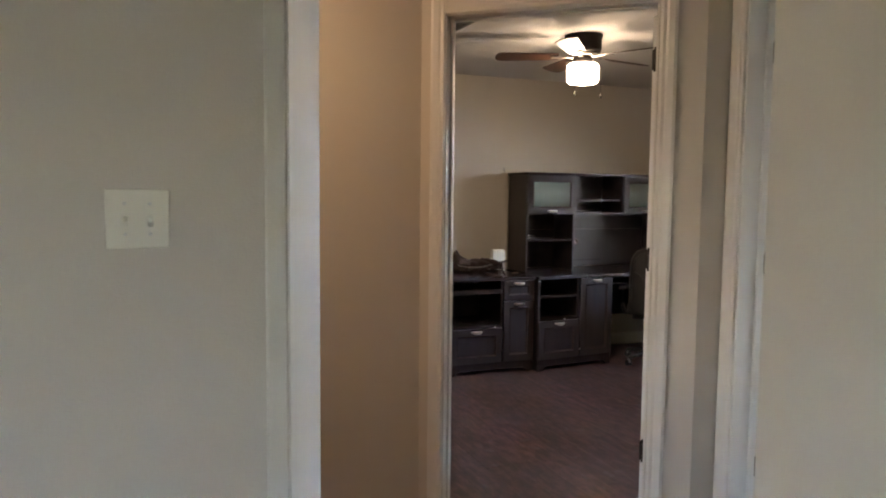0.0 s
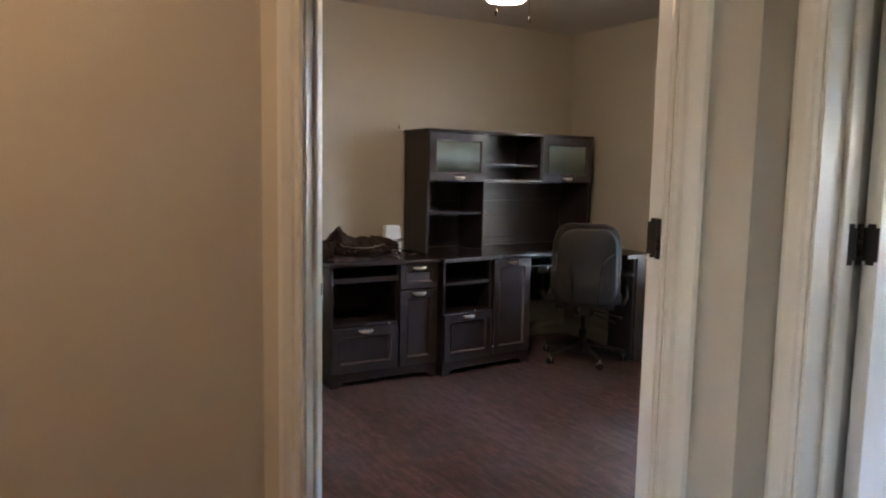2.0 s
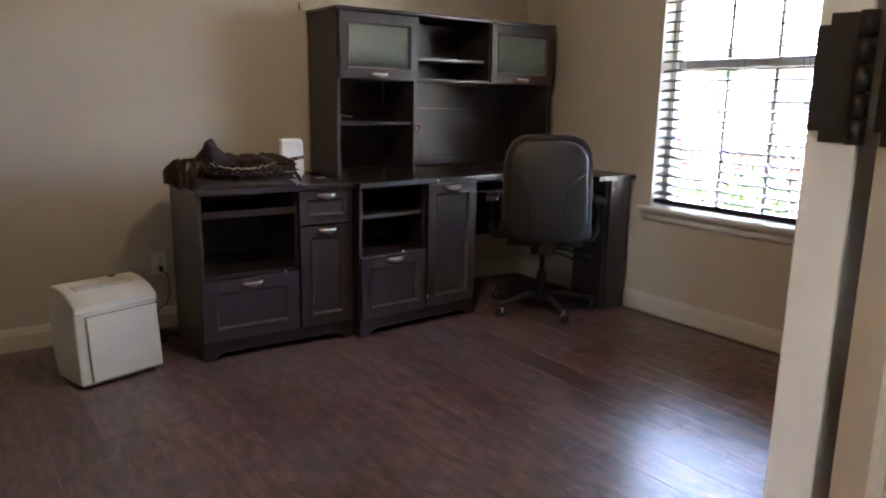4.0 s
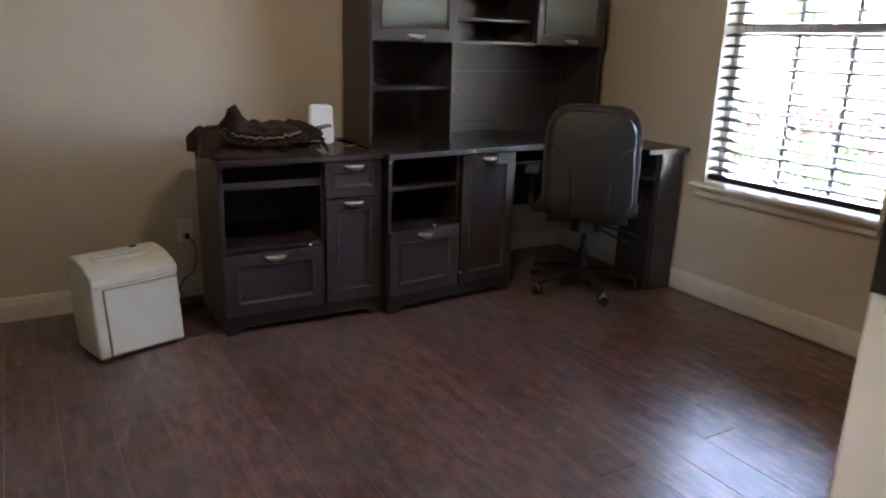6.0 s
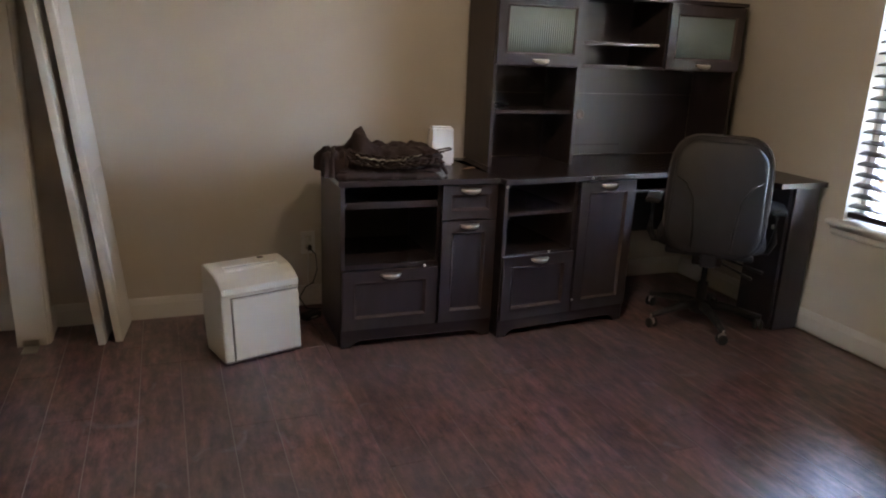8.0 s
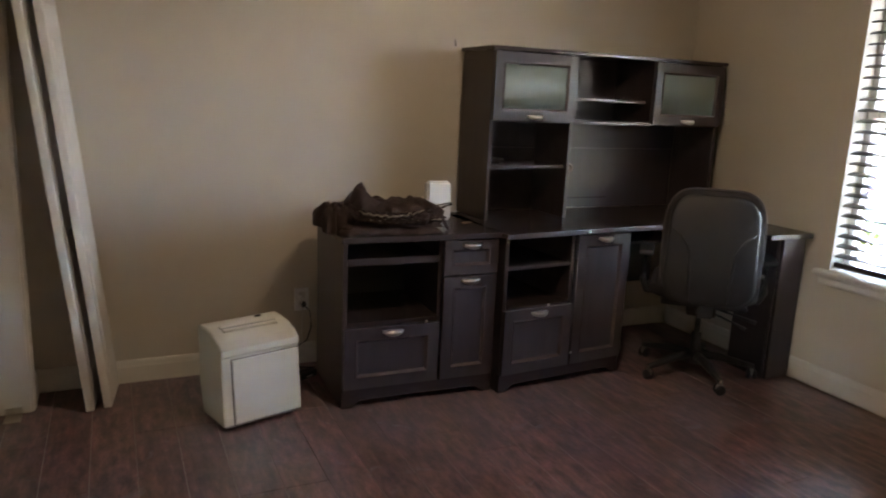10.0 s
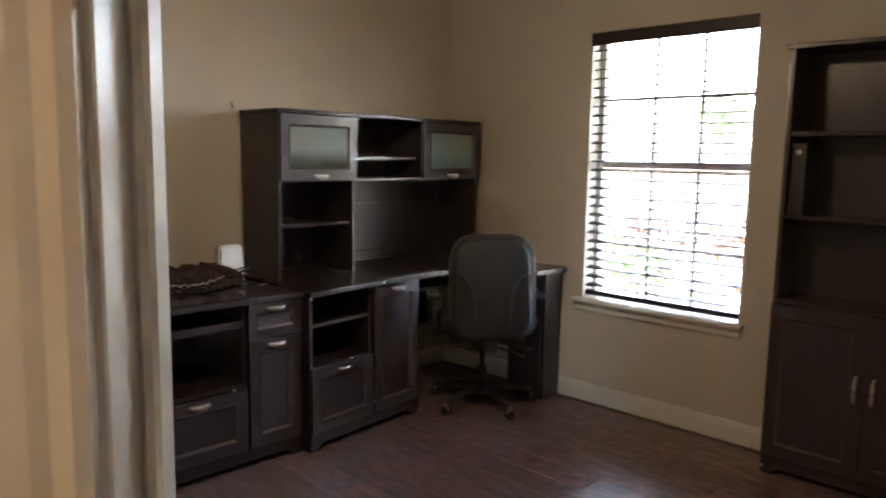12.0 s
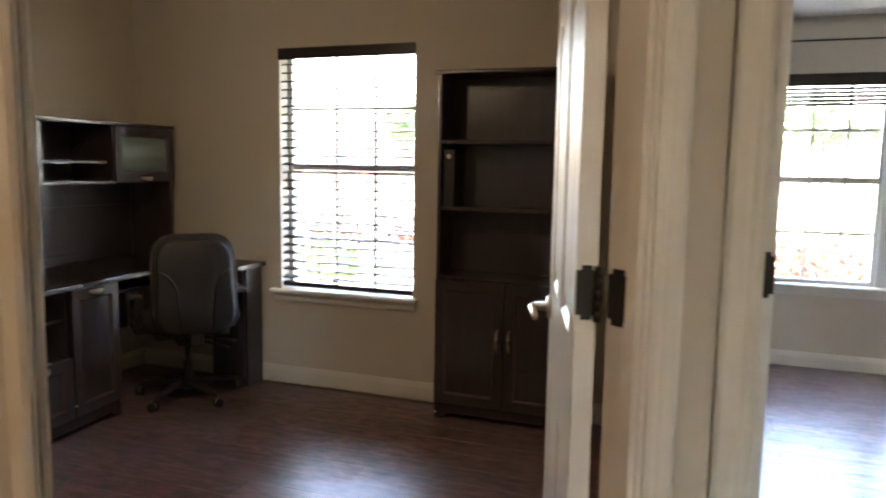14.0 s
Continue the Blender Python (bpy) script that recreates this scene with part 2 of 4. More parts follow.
def thing(name, label, category, m=None, group="", kind=""):
    ob = new(name)
    ob.empty_display_size = 0.1
    ob.matrix_world = m if m is not None else Matrix()
    return tagged(ob, label, category, group, kind)


# ---- plan ----
CEILZ = 2.40
NY, EX, WX, SY = 5.50, 4.30, 0.78, 2.10
HEAD = 2.10
OX, OY, DIAG = 1.655, 2.125, -40.0
DM = pose(OX, OY, 0, 0, 0, DIAG)


def P(s, n):
    v = DM @ Vector((s, n, 0))
    return (v.x, v.y)


# floor slab, ceiling
struct("subfloor", boxes((-3.2, 6.1, -2.7, 5.65, -0.2, -0.012)), SUB, "dark floor slab under the planks", "floor")
struct("ceiling", boxes((-3.2, 6.1, -2.7, 5.65, CEILZ, CEILZ + 0.12)), CEIL, "off-white painted ceiling, faintly textured", "ceiling")
W0 = -0.012
struct("wall_north", boxes((-0.1, 4.45, NY, NY + 0.15, W0, CEILZ)), PAINT, "plain greige painted wall behind the desk", "wall")
WY0, WY1, WZ0, WZ1 = 3.525, 4.41, 0.59, 2.05
struct("wall_east", boxes((EX, 4.45, 2.101, WY0, W0, CEILZ), (EX, 4.45, WY1, NY, W0, CEILZ), (EX, 4.45, WY0, WY1, W0, WZ0), (EX, 4.45, WY0, WY1, WZ1, CEILZ)), PAINT, "greige painted outside wall with a window opening", "wall")
struct("wall_west", boxes((0.665, WX, 2.857, 3.55, W0, CEILZ), (0.665, WX, 5.30, NY, W0, CEILZ), (0.665, WX, 3.55, 5.30, 2.08, CEILZ)), PAINT, "greige painted wall with an open closet", "wall")
struct("closet_wall", boxes((-0.1, 0.0, 2.741, NY, W0, CEILZ)), PAINT, "painted back wall of the closet", "wall")
struct("wall_hall_end", prism([(-3.2, 2.62), P(-0.90, -0.115), P(-0.815, -0.115), P(-0.815, 0), (WX, 2.856), (0.665, 2.856), (0.665, 2.74), (-3.2, 2.74)], W0, CEILZ), PAINT, "greige hall wall meeting the doorway at an angle", "wall")
struct("wall_over_door", moved(boxes((-0.815, 0.0195, -0.115, 0, HEAD + 0.02, CEILZ)), DM), PAINT, "greige wall over the bedroom doorway", "wall")
struct("wall_partition", prism([P(0.0195, -0.115), P(0.16, -0.115), (1.820, 1.933), (1.820, 1.884), (1.97, 1.884), (1.97, 1.93), (6.0, 1.93), (6.0, SY), (1.70, SY), P(0.0195, -0.037)], W0, CEILZ), PAINT, "greige wall between two doorways and rooms", "wall")
struct("wall_second_door", boxes((1.820, 1.97, 1.059, 1.884, HEAD + 0.02, CEILZ)), PAINT, "greige wall over the second doorway", "wall")
struct("wall_hall_right", prism([(0.82, -2.5), (0.82, 0.80), (1.15, 0.80), (1.15, 1.044), (1.820, 1.044), (1.820, 1.059), (1.97, 1.059), (1.97, -2.5), (1.855, -2.5), (1.855, 0.93), (1.265, 0.93), (1.265, -2.5)], W0, CEILZ), PAINT, "plain greige hall wall with a square corner", "wall")
struct("wall_hall_left", prism([(-3.2, 1.44), (0.12, 1.44), (0.152, 1.432), (0.255, 1.605), (0.22, 1.61), (-3.2, 1.61)], W0, CEILZ), PAINT, "greige hall wall with a light switch", "wall")
R2Y0, R2Y1, R2Z0, R2Z1 = -0.33, 1.50, 0.59, 2.02
struct("wall_second_room", boxes((6.0, 6.1, -2.5, R2Y0, W0, CEILZ), (6.0, 6.1, R2Y1, 2.1, W0, CEILZ), (6.0, 6.1, R2Y0, R2Y1, W0, R2Z0), (6.0, 6.1, R2Y0, R2Y1, R2Z1, CEILZ)), PAINT, "greige outside wall of the second room", "wall")
struct("wall_south", boxes((1.15, 6.1, -2.7, -2.5, W0, CEILZ)), PAINT, "plain greige end wall", "wall")
struct("wall_hall_back", boxes((-3.2, 1.15, -2.7, -2.5, W0, CEILZ)), PAINT, "plain greige wall at the hall end", "wall")
struct("wall_hall_west", boxes((-3.35, -3.2, -2.7, -1.8, W0, CEILZ), (-3.35, -3.2, -1.05, 2.74, W0, CEILZ), (-3.35, -3.2, -1.8, -1.05, 1.9, CEILZ), (-3.35, -3.2, -1.8, -1.05, W0, 0.8)), PAINT, "greige hall wall with a wide opening to daylight", "wall")

# baseboards
BASE = [(0, 0), (0, 0.105), (0.006, 0.105), (0.010, 0.095), (0.013, 0.08), (0.015, 0.075), (0.015, 0)]


def baseboard(a, b, out):
    struct("baseboard", sweep(BASE, (*a, 0.0), (*b, 0.0), out, (0, 0, 1)), TRIM, "white moulded baseboard along the wall", "baseboard")


baseboard((WX, NY), (EX, NY), (0, -1, 0))
baseboard((EX, 2.10), (EX, NY - 0.015), (-1, 0, 0))
baseboard((1.72, SY), (EX - 0.015, SY), (0, 1, 0))
baseboard((WX, 5.365), (WX, NY - 0.015), (1, 0, 0))
baseboard((-3.2, 2.62), (P(-0.90, -0.115)[0] - 0.004, 2.617), (0, -1, 0))
baseboard((-3.2, 1.44), (0.105, 1.44), (0, -1, 0))
baseboard((0.82, -2.5), (0.82, 0.80), (-1, 0, 0))
baseboard((6.0, -2.5), (6.0, 1.915), (-1, 0, 0))
baseboard((1.99, 1.93), (6.0, 1.93), (0, -1, 0))
struct("trim", boxes((0.108, 0.152, 1.426, 1.4395, 0, CEILZ), bevel=0.004), PAINTL, "pale painted corner strip on the wall end", "trim")

struct("trim", prism([(0.1535, 1.430), (0.158, 1.4285), (0.2595, 1.6005), (0.2555, 1.603)], 0, CEILZ), PAINTL, "pale painted end board of the wall", "trim")

# door frames: casing profile (width, thickness)
CAS = [(0, 0), (0, 0.009), (0.007, 0.013), (0.018, 0.011), (0.026, 0.015), (0.046, 0.018), (0.057, 0.015), (0.057, 0)]


def door_frame(name, m, left, right, hall, label):
    """Jambs, stops and casings of an opening; left and right: (local x of the jamb's face, y of its room edge, y of its stop); the hall lies at y < hall."""
    fr = thing(name, label, "door frame", kind="structure")
    fr.matrix_world = m
    (xl, rl, sl), (xr, rr, sr) = left, right
    part("jamb", boxes((xl - 0.019, xl, hall + 0.001, rl, 0, HEAD + 0.018), bevel=0.0015), TRIM, fr)
    part("jamb", boxes((xr, xr + 0.019, hall + 0.001, rr, 0, HEAD + 0.018), bevel=0.0015), TRIM, fr)
    part("jamb", boxes((xl, xr, hall + 0.001, -0.001, HEAD, HEAD + 0.018), bevel=0.0015), TRIM, fr)
    part("stop", boxes((xl, xl + 0.011, sl - 0.028, sl, 0, HEAD), bevel=0.003), TRIM, fr)
    part("stop", boxes((xr - 0.011, xr, sr - 0.028, sr, 0, HEAD), bevel=0.003), TRIM, fr)
    part("stop", boxes((xl + 0.011, xr - 0.011, sl - 0.028, sl, HEAD - 0.011, HEAD), bevel=0.003), TRIM, fr)
    for yl, yr, ym, oy in ((hall, hall, hall, -1), (rl + 0.001, rr + 0.001, 0.0, 1)):
        part("casing", sweep(CAS, (xl - 0.005, yl, 0), (xl - 0.005, yl, HEAD + 0.062), (-1, 0, 0), (0, oy, 0)), TRIM, fr)
        part("casing", sweep(CAS, (xr + 0.005, yr, 0), (xr + 0.005, yr, HEAD + 0.062), (1, 0, 0), (0, oy, 0)), TRIM, fr)
        part("casing", sweep(CAS, (xl - 0.004, ym, HEAD + 0.005), (xr + 0.004, ym, HEAD + 0.005), (0, 0, 1), (0, oy, 0)), TRIM, fr)
    return fr


def hinge_leaf(parent, x0, x1, y0, y1, z):
    """A jamb's hinge plate with rounded corners on the stop's side and two screws."""
    bm = boxes((x0, x1, y0, y1, z - 0.045, z + 0.045))
    bmesh.ops.bevel(bm, geom=[e for e in bm.edges if abs(e.verts[0].co.x - e.verts[1].co.x) > 1e-5], offset=0.009, segments=4, affect="EDGES")
    return part("hinge_plate", bm, BRONZE, parent, "dark bronze hinge plate")


HZ = (0.42, 1.17, 1.92)


f1 = door_frame("door_frame", DM, (-0.795, -0.001, -0.042), (0.0, -0.037, -0.080), -0.115, "white moulded casing and jambs of the bedroom doorway")
for z in HZ:
    hinge_leaf(f1, -0.003, -0.0002, -0.078, -0.036, z)
st = part("strike_plate", boxes((-0.796, -0.7925, -0.034, -0.004, 0.99, 1.05), bevel=0.001), NICKEL, f1, "nickel strike plate")
part("strike_hole", boxes((-0.7926, -0.7915, -0.027, -0.012, 1.005, 1.035)), BLACKISH, st)
f2 = door_frame("door_frame", Matrix.LocRotScale((1.97, 1.079, 0), Euler((0, 0, radians(-90))), None), (-0.785, -0.001, -0.042), (0, -0.001, -0.042), -0.150, "white moulded casing and jambs of the second doorway")
for z in HZ:
    hinge_leaf(f2, -0.7848, -0.782, -0.038, 0.0, z)


def door_leaf(name, m, side, pin, label):
    """A six-panel leaf from the pin at the origin along +x; side: where its face lies; pin: the face on which the hinge pins stand."""
    dr = thing(name, label, "door", kind="structure")
    dr.matrix_world = m
    w, t, h = 0.785, 0.035, 2.08
    y0, y1 = (0, t) if side > 0 else (-t, 0)
    xs = [(0.004, 0.110), (0.340, 0.445), (0.675, w)]
    for a, b in xs:
        part("stile", boxes((a, b, y0, y1, 0.012, h), bevel=0.0015), DOORW, dr)
    zs = [(0.012, 0.24), (0.84, 1.075), (1.72, 1.83), (1.975, h)]
    for za, zb in zs:
        for xa, xb in ((0.110, 0.340), (0.445, 0.675)):
            part("rail", boxes((xa, xb, y0 + 0.0002, y1 - 0.0002, za, zb)), DOORW, dr)
    for za, zb in ((0.24, 0.84), (1.075, 1.72), (1.83, 1.975)):
        for xa, xb in ((0.110, 0.340), (0.445, 0.675)):
            bm = boxes((xa, xb, y0 + 0.010, y1 - 0.010, za, zb))
            for yf, o in ((y0 + 0.010, -0.007), (y1 - 0.010, 0.007)):
                a, b, g = 0.022, 0.045, 0
                vs = [bm.verts.new((x, yf + q, z)) for q, k in ((0, a), (o, b)) for x, z in ((xa + k, za + k), (xb - k, za + k), (xb - k, zb - k), (xa + k, zb - k))]
                bm.faces.new(vs[4:])
                for i in range(4):
                    bm.faces.new((vs[i], vs[(i + 1) % 4], vs[4 + (i + 1) % 4], vs[4 + i]))
            bmesh.ops.recalc_face_normals(bm, faces=bm.faces[:])
            part("panel", bm, DOORW, dr)
            for yy, s in ((y0, 1), (y1, -1)):
                for A, B, ac in (((xa, yy, za), (xb, yy, za), (0, 0, 1)), ((xa, yy, zb), (xb, yy, zb), (0, 0, -1)), ((xa, yy, za), (xa, yy, zb), (1, 0, 0)), ((xb, yy, za), (xb, yy, zb), (-1, 0, 0))):
                    part("moulding", sweep([(0, 0.0105), (0, 0.001), (0.004, 0.004), (0.012, 0.0105)], A, B, ac, (0, s, 0)), DOORW, dr)
    for z in HZ:
        bm = boxes((-0.0005, 0.0036, y0 + 0.001, y1 - 0.001, z - 0.045, z + 0.045))
        bmesh.ops.bevel(bm, geom=[e for e in bm.edges if abs(e.verts[0].co.x - e.verts[1].co.x) > 1e-5], offset=0.008, segments=4, affect="EDGES")
        hg = part("hinge", bm, BRONZE, dr, "dark bronze hinge")
        ky = y0 if pin < 0 else y1
        part("hinge_wing", boxes((-0.009, 0.0, ky - 0.001, ky + 0.001, z - 0.044, z + 0.044)), BRONZE, hg)
        for k in range(5):
            za = z - 0.0455 + 0.0182 * k
            part("knuckle", tube([(-0.010, ky, za), (-0.010, ky, za + 0.0172)], 0.0062, 10), BRONZE, hg)
    for yy, s in ((y0, -1), (y1, 1)):
        hd = part("door_handle", moved(lathe([(0.001, 0), (0.031, 0), (0.031, 0.006), (0.027, 0.010), (0.012, 0.012), (0.011, 0.045), (0.001, 0.046)]), Matrix.Translation((0.722, yy, 1.005)) @ pose(0, 0, 0, 90 if s < 0 else -90)), NICKEL, dr, "brushed nickel lever handle")
        part("lever", tube([(0.722, yy + s * 0.045, 1.005), (0.699, yy + s * 0.050, 1.007), (0.657, yy + s * 0.050, 1.010), (0.617, yy + s * 0.046, 1.004), (0.602, yy + s * 0.045, 0.999)], [0.010, 0.010, 0.009, 0.009, 0.007], 10), NICKEL, hd)
    return dr


door_leaf("door_1", pose(1.640, 2.152, 0, 0, 0, 14.2), -1, -1, "open white six-panel door with a nickel lever")
door_leaf("door_2", pose(1.994, 1.861, 0, 0, 0, 1.0), -1, 1, "open white six-panel door of the second room")

# ---- window of the bedroom ----


def sash_window(name, x, y0, y1, z0, z1, mid, vy, hz, label):
    """A double-hung window in a wall at x; the outside is at +x."""
    w = thing(name, label, "window", kind="structure")
    fr = part("window_frame", boxes((x, x + 0.05, y0, y0 + 0.03, z0, z1), (x, x + 0.05, y1 - 0.03, y1, z0, z1), (x, x + 0.05, y0 + 0.03, y1 - 0.03, z0, z0 + 0.03), (x, x + 0.05, y0 + 0.03, y1 - 0.03, z1 - 0.03, z1), bevel=0.002), VINYL, w)
    part("meeting_rail", boxes((x + 0.004, x + 0.045, y0 + 0.03, y1 - 0.03, mid - 0.022, mid + 0.022), bevel=0.003), VINYL, fr)
    for k, (a, b) in enumerate(((z0 + 0.03, mid - 0.022), (mid + 0.022, z1 - 0.03))):
        pane = part("pane", boxes((x + 0.022, x + 0.026, y0 + 0.03, y1 - 0.03, a, b)), GLASS, w, "clear window pane")
        pane.visible_shadow = False
        for y in vy:
            part("muntin", boxes((x + 0.014, x + 0.020, y - 0.010, y + 0.010, a, b)), VINYL, pane)
        part("muntin", boxes((x + 0.012, x + 0.0135, y0 + 0.03, y1 - 0.03, hz[k] - 0.010, hz[k] + 0.010)), VINYL, pane)
    return w


sash_window("window_1", 4.395, WY0, WY1, WZ0, WZ1, 1.35, (4.08, 3.82), (0.97, 1.70), "white double-hung window with thin grilles")
SILLP = [(0, 0), (0.045, 0), (0.052, 0.006), (0.052, 0.016), (0.045, 0.022), (0, 0.022)]
ws = thing("window_sill", "white moulded window sill and apron", "window sill", kind="structure")
part("stool", sweep(SILLP, (EX - 0.001, 3.495, 0.572), (EX - 0.001, 4.465, 0.572), (-1, 0, 0), (0, 0, 1)), TRIM, ws)
part("stool", boxes((EX + 0.0, 4.394, WY0 + 0.001, WY1 - 0.001, 0.5905, 0.5945)), TRIM, ws)
part("apron", sweep([(0, 0), (0.010, 0), (0.018, 0.012), (0.020, 0.034), (0.034, 0.046), (0.034, 0.0515), (0, 0.0515)], (EX - 0.001, 3.51, 0.52), (EX - 0.001, 4.45, 0.52), (-1, 0, 0), (0, 0, 1)), TRIM, ws)

bl = thing("window_blind", "dark espresso slatted blind, slats open, lowered", "blind")
part("valance", boxes((EX - 0.012, EX + 0.002, WY0 - 0.004, WY1 + 0.004, 1.985, 2.052), bevel=0.004), BLIND, bl)
part("headrail", boxes((EX + 0.012, EX + 0.06, WY0 + 0.006, WY1 - 0.006, 2.0, 2.045)), BLIND, bl)
slat_me = None
for k in range(27):
    z = 0.668 + k * 0.0497
    if slat_me is None:
        bm = bmesh.new()
        n = 6
        rows = []
        for yy in (WY0 + 0.008, WY1 - 0.008):
            for dz in (0.0, 0.0045):
                rows.append([bm.verts.new((-0.025 + 0.05 * i / n, yy, dz + 0.002 * math.sin(math.pi * i / n))) for i in range(n + 1)])
        for i in range(n):
            bm.faces.new((rows[0][i], rows[0][i + 1], rows[2][i + 1], rows[2][i]))
            bm.faces.new((rows[1][i], rows[3][i], rows[3][i + 1], rows[1][i + 1]))
        for a, b in ((0, 1), (2, 3)):
            for i in range(n):
                bm.faces.new((rows[a][i], rows[b][i], rows[b][i + 1], rows[a][i + 1]))
        for i in (0, n):
            bm.faces.new((rows[0][i], rows[2][i], rows[3][i], rows[1][i]))
        bmesh.ops.recalc_face_normals(bm, faces=bm.faces[:])
        slat_me = mesh_of("slat", bm, BLIND)
    s = new("slat", slat_me)
    s.parent = bl
    s.matrix_local = pose(EX + 0.034, 0, z, 0, -14 + 1.5 * math.sin(k * 2.3), 0)
part("bottom_rail", boxes((EX + 0.010, EX + 0.060, WY0 + 0.008, WY1 - 0.008, 0.613, 0.640), bevel=0.004), BLIND, bl)
for y in (3.64, 3.965, 4.29):
    for dx in (0.007, 0.061):
        part("ladder_cord", tube([(EX + dx, y, 0.63), (EX + dx, y, 2.0)], 0.0012, 5), BLIND, bl)

# ---- desk furniture ----


def pull(parent, x, y, z, w=0.095):
    """A bowed cup pull on a front that faces -y."""
    bm = bmesh.new()
    n = 10
    rings = []
    for i in range(n + 1):
        u = i / n
        s = math.sin(math.pi * u) ** 0.6
        px, out, drop = x - w / 2 + w * u, 0.003 + 0.024 * s, 0.006 + 0.014 * s
        rings.append([bm.verts.new(v) for v in ((px, y + 0.001, z + 0.008), (px, y - out, z + 0.006), (px, y - out - 0.002, z), (px, y - out * 0.9, z - drop + 0.004), (px, y + 0.001, z - 0.004))])
    for a, b in zip(rings, rings[1:]):
        for k in range(5):
            bm.faces.new((a[k], a[(k + 1) % 5], b[(k + 1) % 5], b[k])).smooth = True
    bm.faces.new(rings[0])
    bm.faces.new(rings[-1][::-1])
    bmesh.ops.recalc_face_normals(bm, faces=bm.faces[:])
    return part("handle", bm, NICKEL, parent, "brushed nickel cup pull")


def panel_front(name, parent, x0, x1, z0, z1, y, handle=True, hz=None, border=0.05):
    """A framed front that faces -y, with a moulded recessed field."""
    t = 0.018
    b = min(border, (z1 - z0) * 0.27)
    fr = part(name, ring(x0, x1, z0, z1, b, y - t, y), ESPV, parent)
    part("field", boxes((x0 + b, x1 - b, y - t + 0.009, y - 0.001, z0 + b, z1 - b)), ESPV, fr)
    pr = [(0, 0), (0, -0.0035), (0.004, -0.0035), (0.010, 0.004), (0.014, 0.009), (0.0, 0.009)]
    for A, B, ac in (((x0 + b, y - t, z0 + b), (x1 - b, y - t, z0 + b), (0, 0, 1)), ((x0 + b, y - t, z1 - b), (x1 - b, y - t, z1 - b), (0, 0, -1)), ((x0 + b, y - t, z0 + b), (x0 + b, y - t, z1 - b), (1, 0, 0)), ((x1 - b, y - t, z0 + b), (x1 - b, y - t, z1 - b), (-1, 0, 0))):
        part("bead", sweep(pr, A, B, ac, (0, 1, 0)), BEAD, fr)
    if handle:
        pull(fr, (x0 + x1) / 2, y - t, hz if hz else z1 - 0.022)
    return fr


def plinth(parent, w, y):
    n = 12
    pts = [(0, 0), (0.045, 0)] + [(0.045 + 0.05 * i / n, 0.032 * math.sin(math.pi / 2 * i / n) ** 0.7) for i in range(1, n + 1)]
    pts += [(w - p, q) for p, q in pts[::-1]]
    pts += [(w, 0.085), (0, 0.085)]
    bm = prism(pts, 0, 0.018)
    part("plinth", moved(bm, Matrix.Translation((0, y + 0.018, 0)) @ pose(0, 0, 0, 90)), ESP, parent)


def screw(parent, x, y, z):
    part("cam_cover", moved(lathe([(0.0005, 0), (0.0065, 0), (0.006, 0.002), (0.0005, 0.0025)], 12), Matrix.Translation((x, y, z)) @ pose(0, 0, 0, 90)), SCREW, parent, "white plastic screw cover")


def cabinet(name, label, m, w, split, d, left_open):
    c = thing(name, label, "cabinet", m)
    t = 0.018
    part("side", boxes((0, t, 0.004, d, 0, 0.735), bevel=0.001), ESPV, c)
    part("side", boxes((w - t, w, 0.004, d, 0, 0.735), bevel=0.001), ESPV, c)
    part("divider", boxes((split - t / 2, split + t / 2, 0.02, d - 0.01, 0.08, 0.735)), ESPV, c)
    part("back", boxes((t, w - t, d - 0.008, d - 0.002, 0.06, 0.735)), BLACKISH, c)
    part("base_shelf", boxes((t, w - t, 0.02, d - 0.01, 0.065, 0.083)), ESP, c)
    part("bay_floor", boxes((t, split - t / 2, 0.006, d - 0.01, left_open - 0.018, left_open)), ESP, c)
    part("top", boxes((-0.012, w + 0.012, -0.022, d, 0.735, 0.760), bevel=0.004, seg=2), ESP, c, "dark polished desk top")
    plinth(c, w, 0.0)
    return c


C1 = cabinet("printer_cabinet", "espresso cabinet with an open bay, drawers and cup pulls", pose(1.985, 4.895, 0, 0, 0, -1.5), 0.715, 0.447, 0.47, 0.385)
part("pullout_shelf", boxes((0.022, 0.434, 0.02, 0.40, 0.640, 0.656), (0.022, 0.434, 0.012, 0.022, 0.632, 0.662), bevel=0.001), ESP, C1)
panel_front("drawer", C1, 0.003, 0.438, 0.090, 0.362, 0.003)
panel_front("drawer", C1, 0.450, 0.712, 0.575, 0.730, 0.003, border=0.038)
panel_front("door", C1, 0.450, 0.712, 0.090, 0.568, 0.003)
screw(C1, 0.375, -0.015, 0.372)
C2 = cabinet("desk_cabinet", "espresso desk pedestal with open shelves and a tall door", pose(2.718, 4.826, 0, 0, 0, 4.6), 0.73, 0.40, 0.60, 0.405)
part("shelf", boxes((0.018, 0.391, 0.03, 0.55, 0.580, 0.596)), ESP, C2)
panel_front("drawer", C2, 0.003, 0.392, 0.090, 0.398, 0.003)
panel_front("door", C2, 0.404, 0.727, 0.090, 0.730, 0.003)
for x, y, z in ((0.010, 0.0035, 0.722), (0.455, -0.024, 0.748), (0.245, -0.0155, 0.408), (0.402, -0.0155, 0.150), (0.728, 0.003, 0.070)):
    screw(C2, x, y, z)

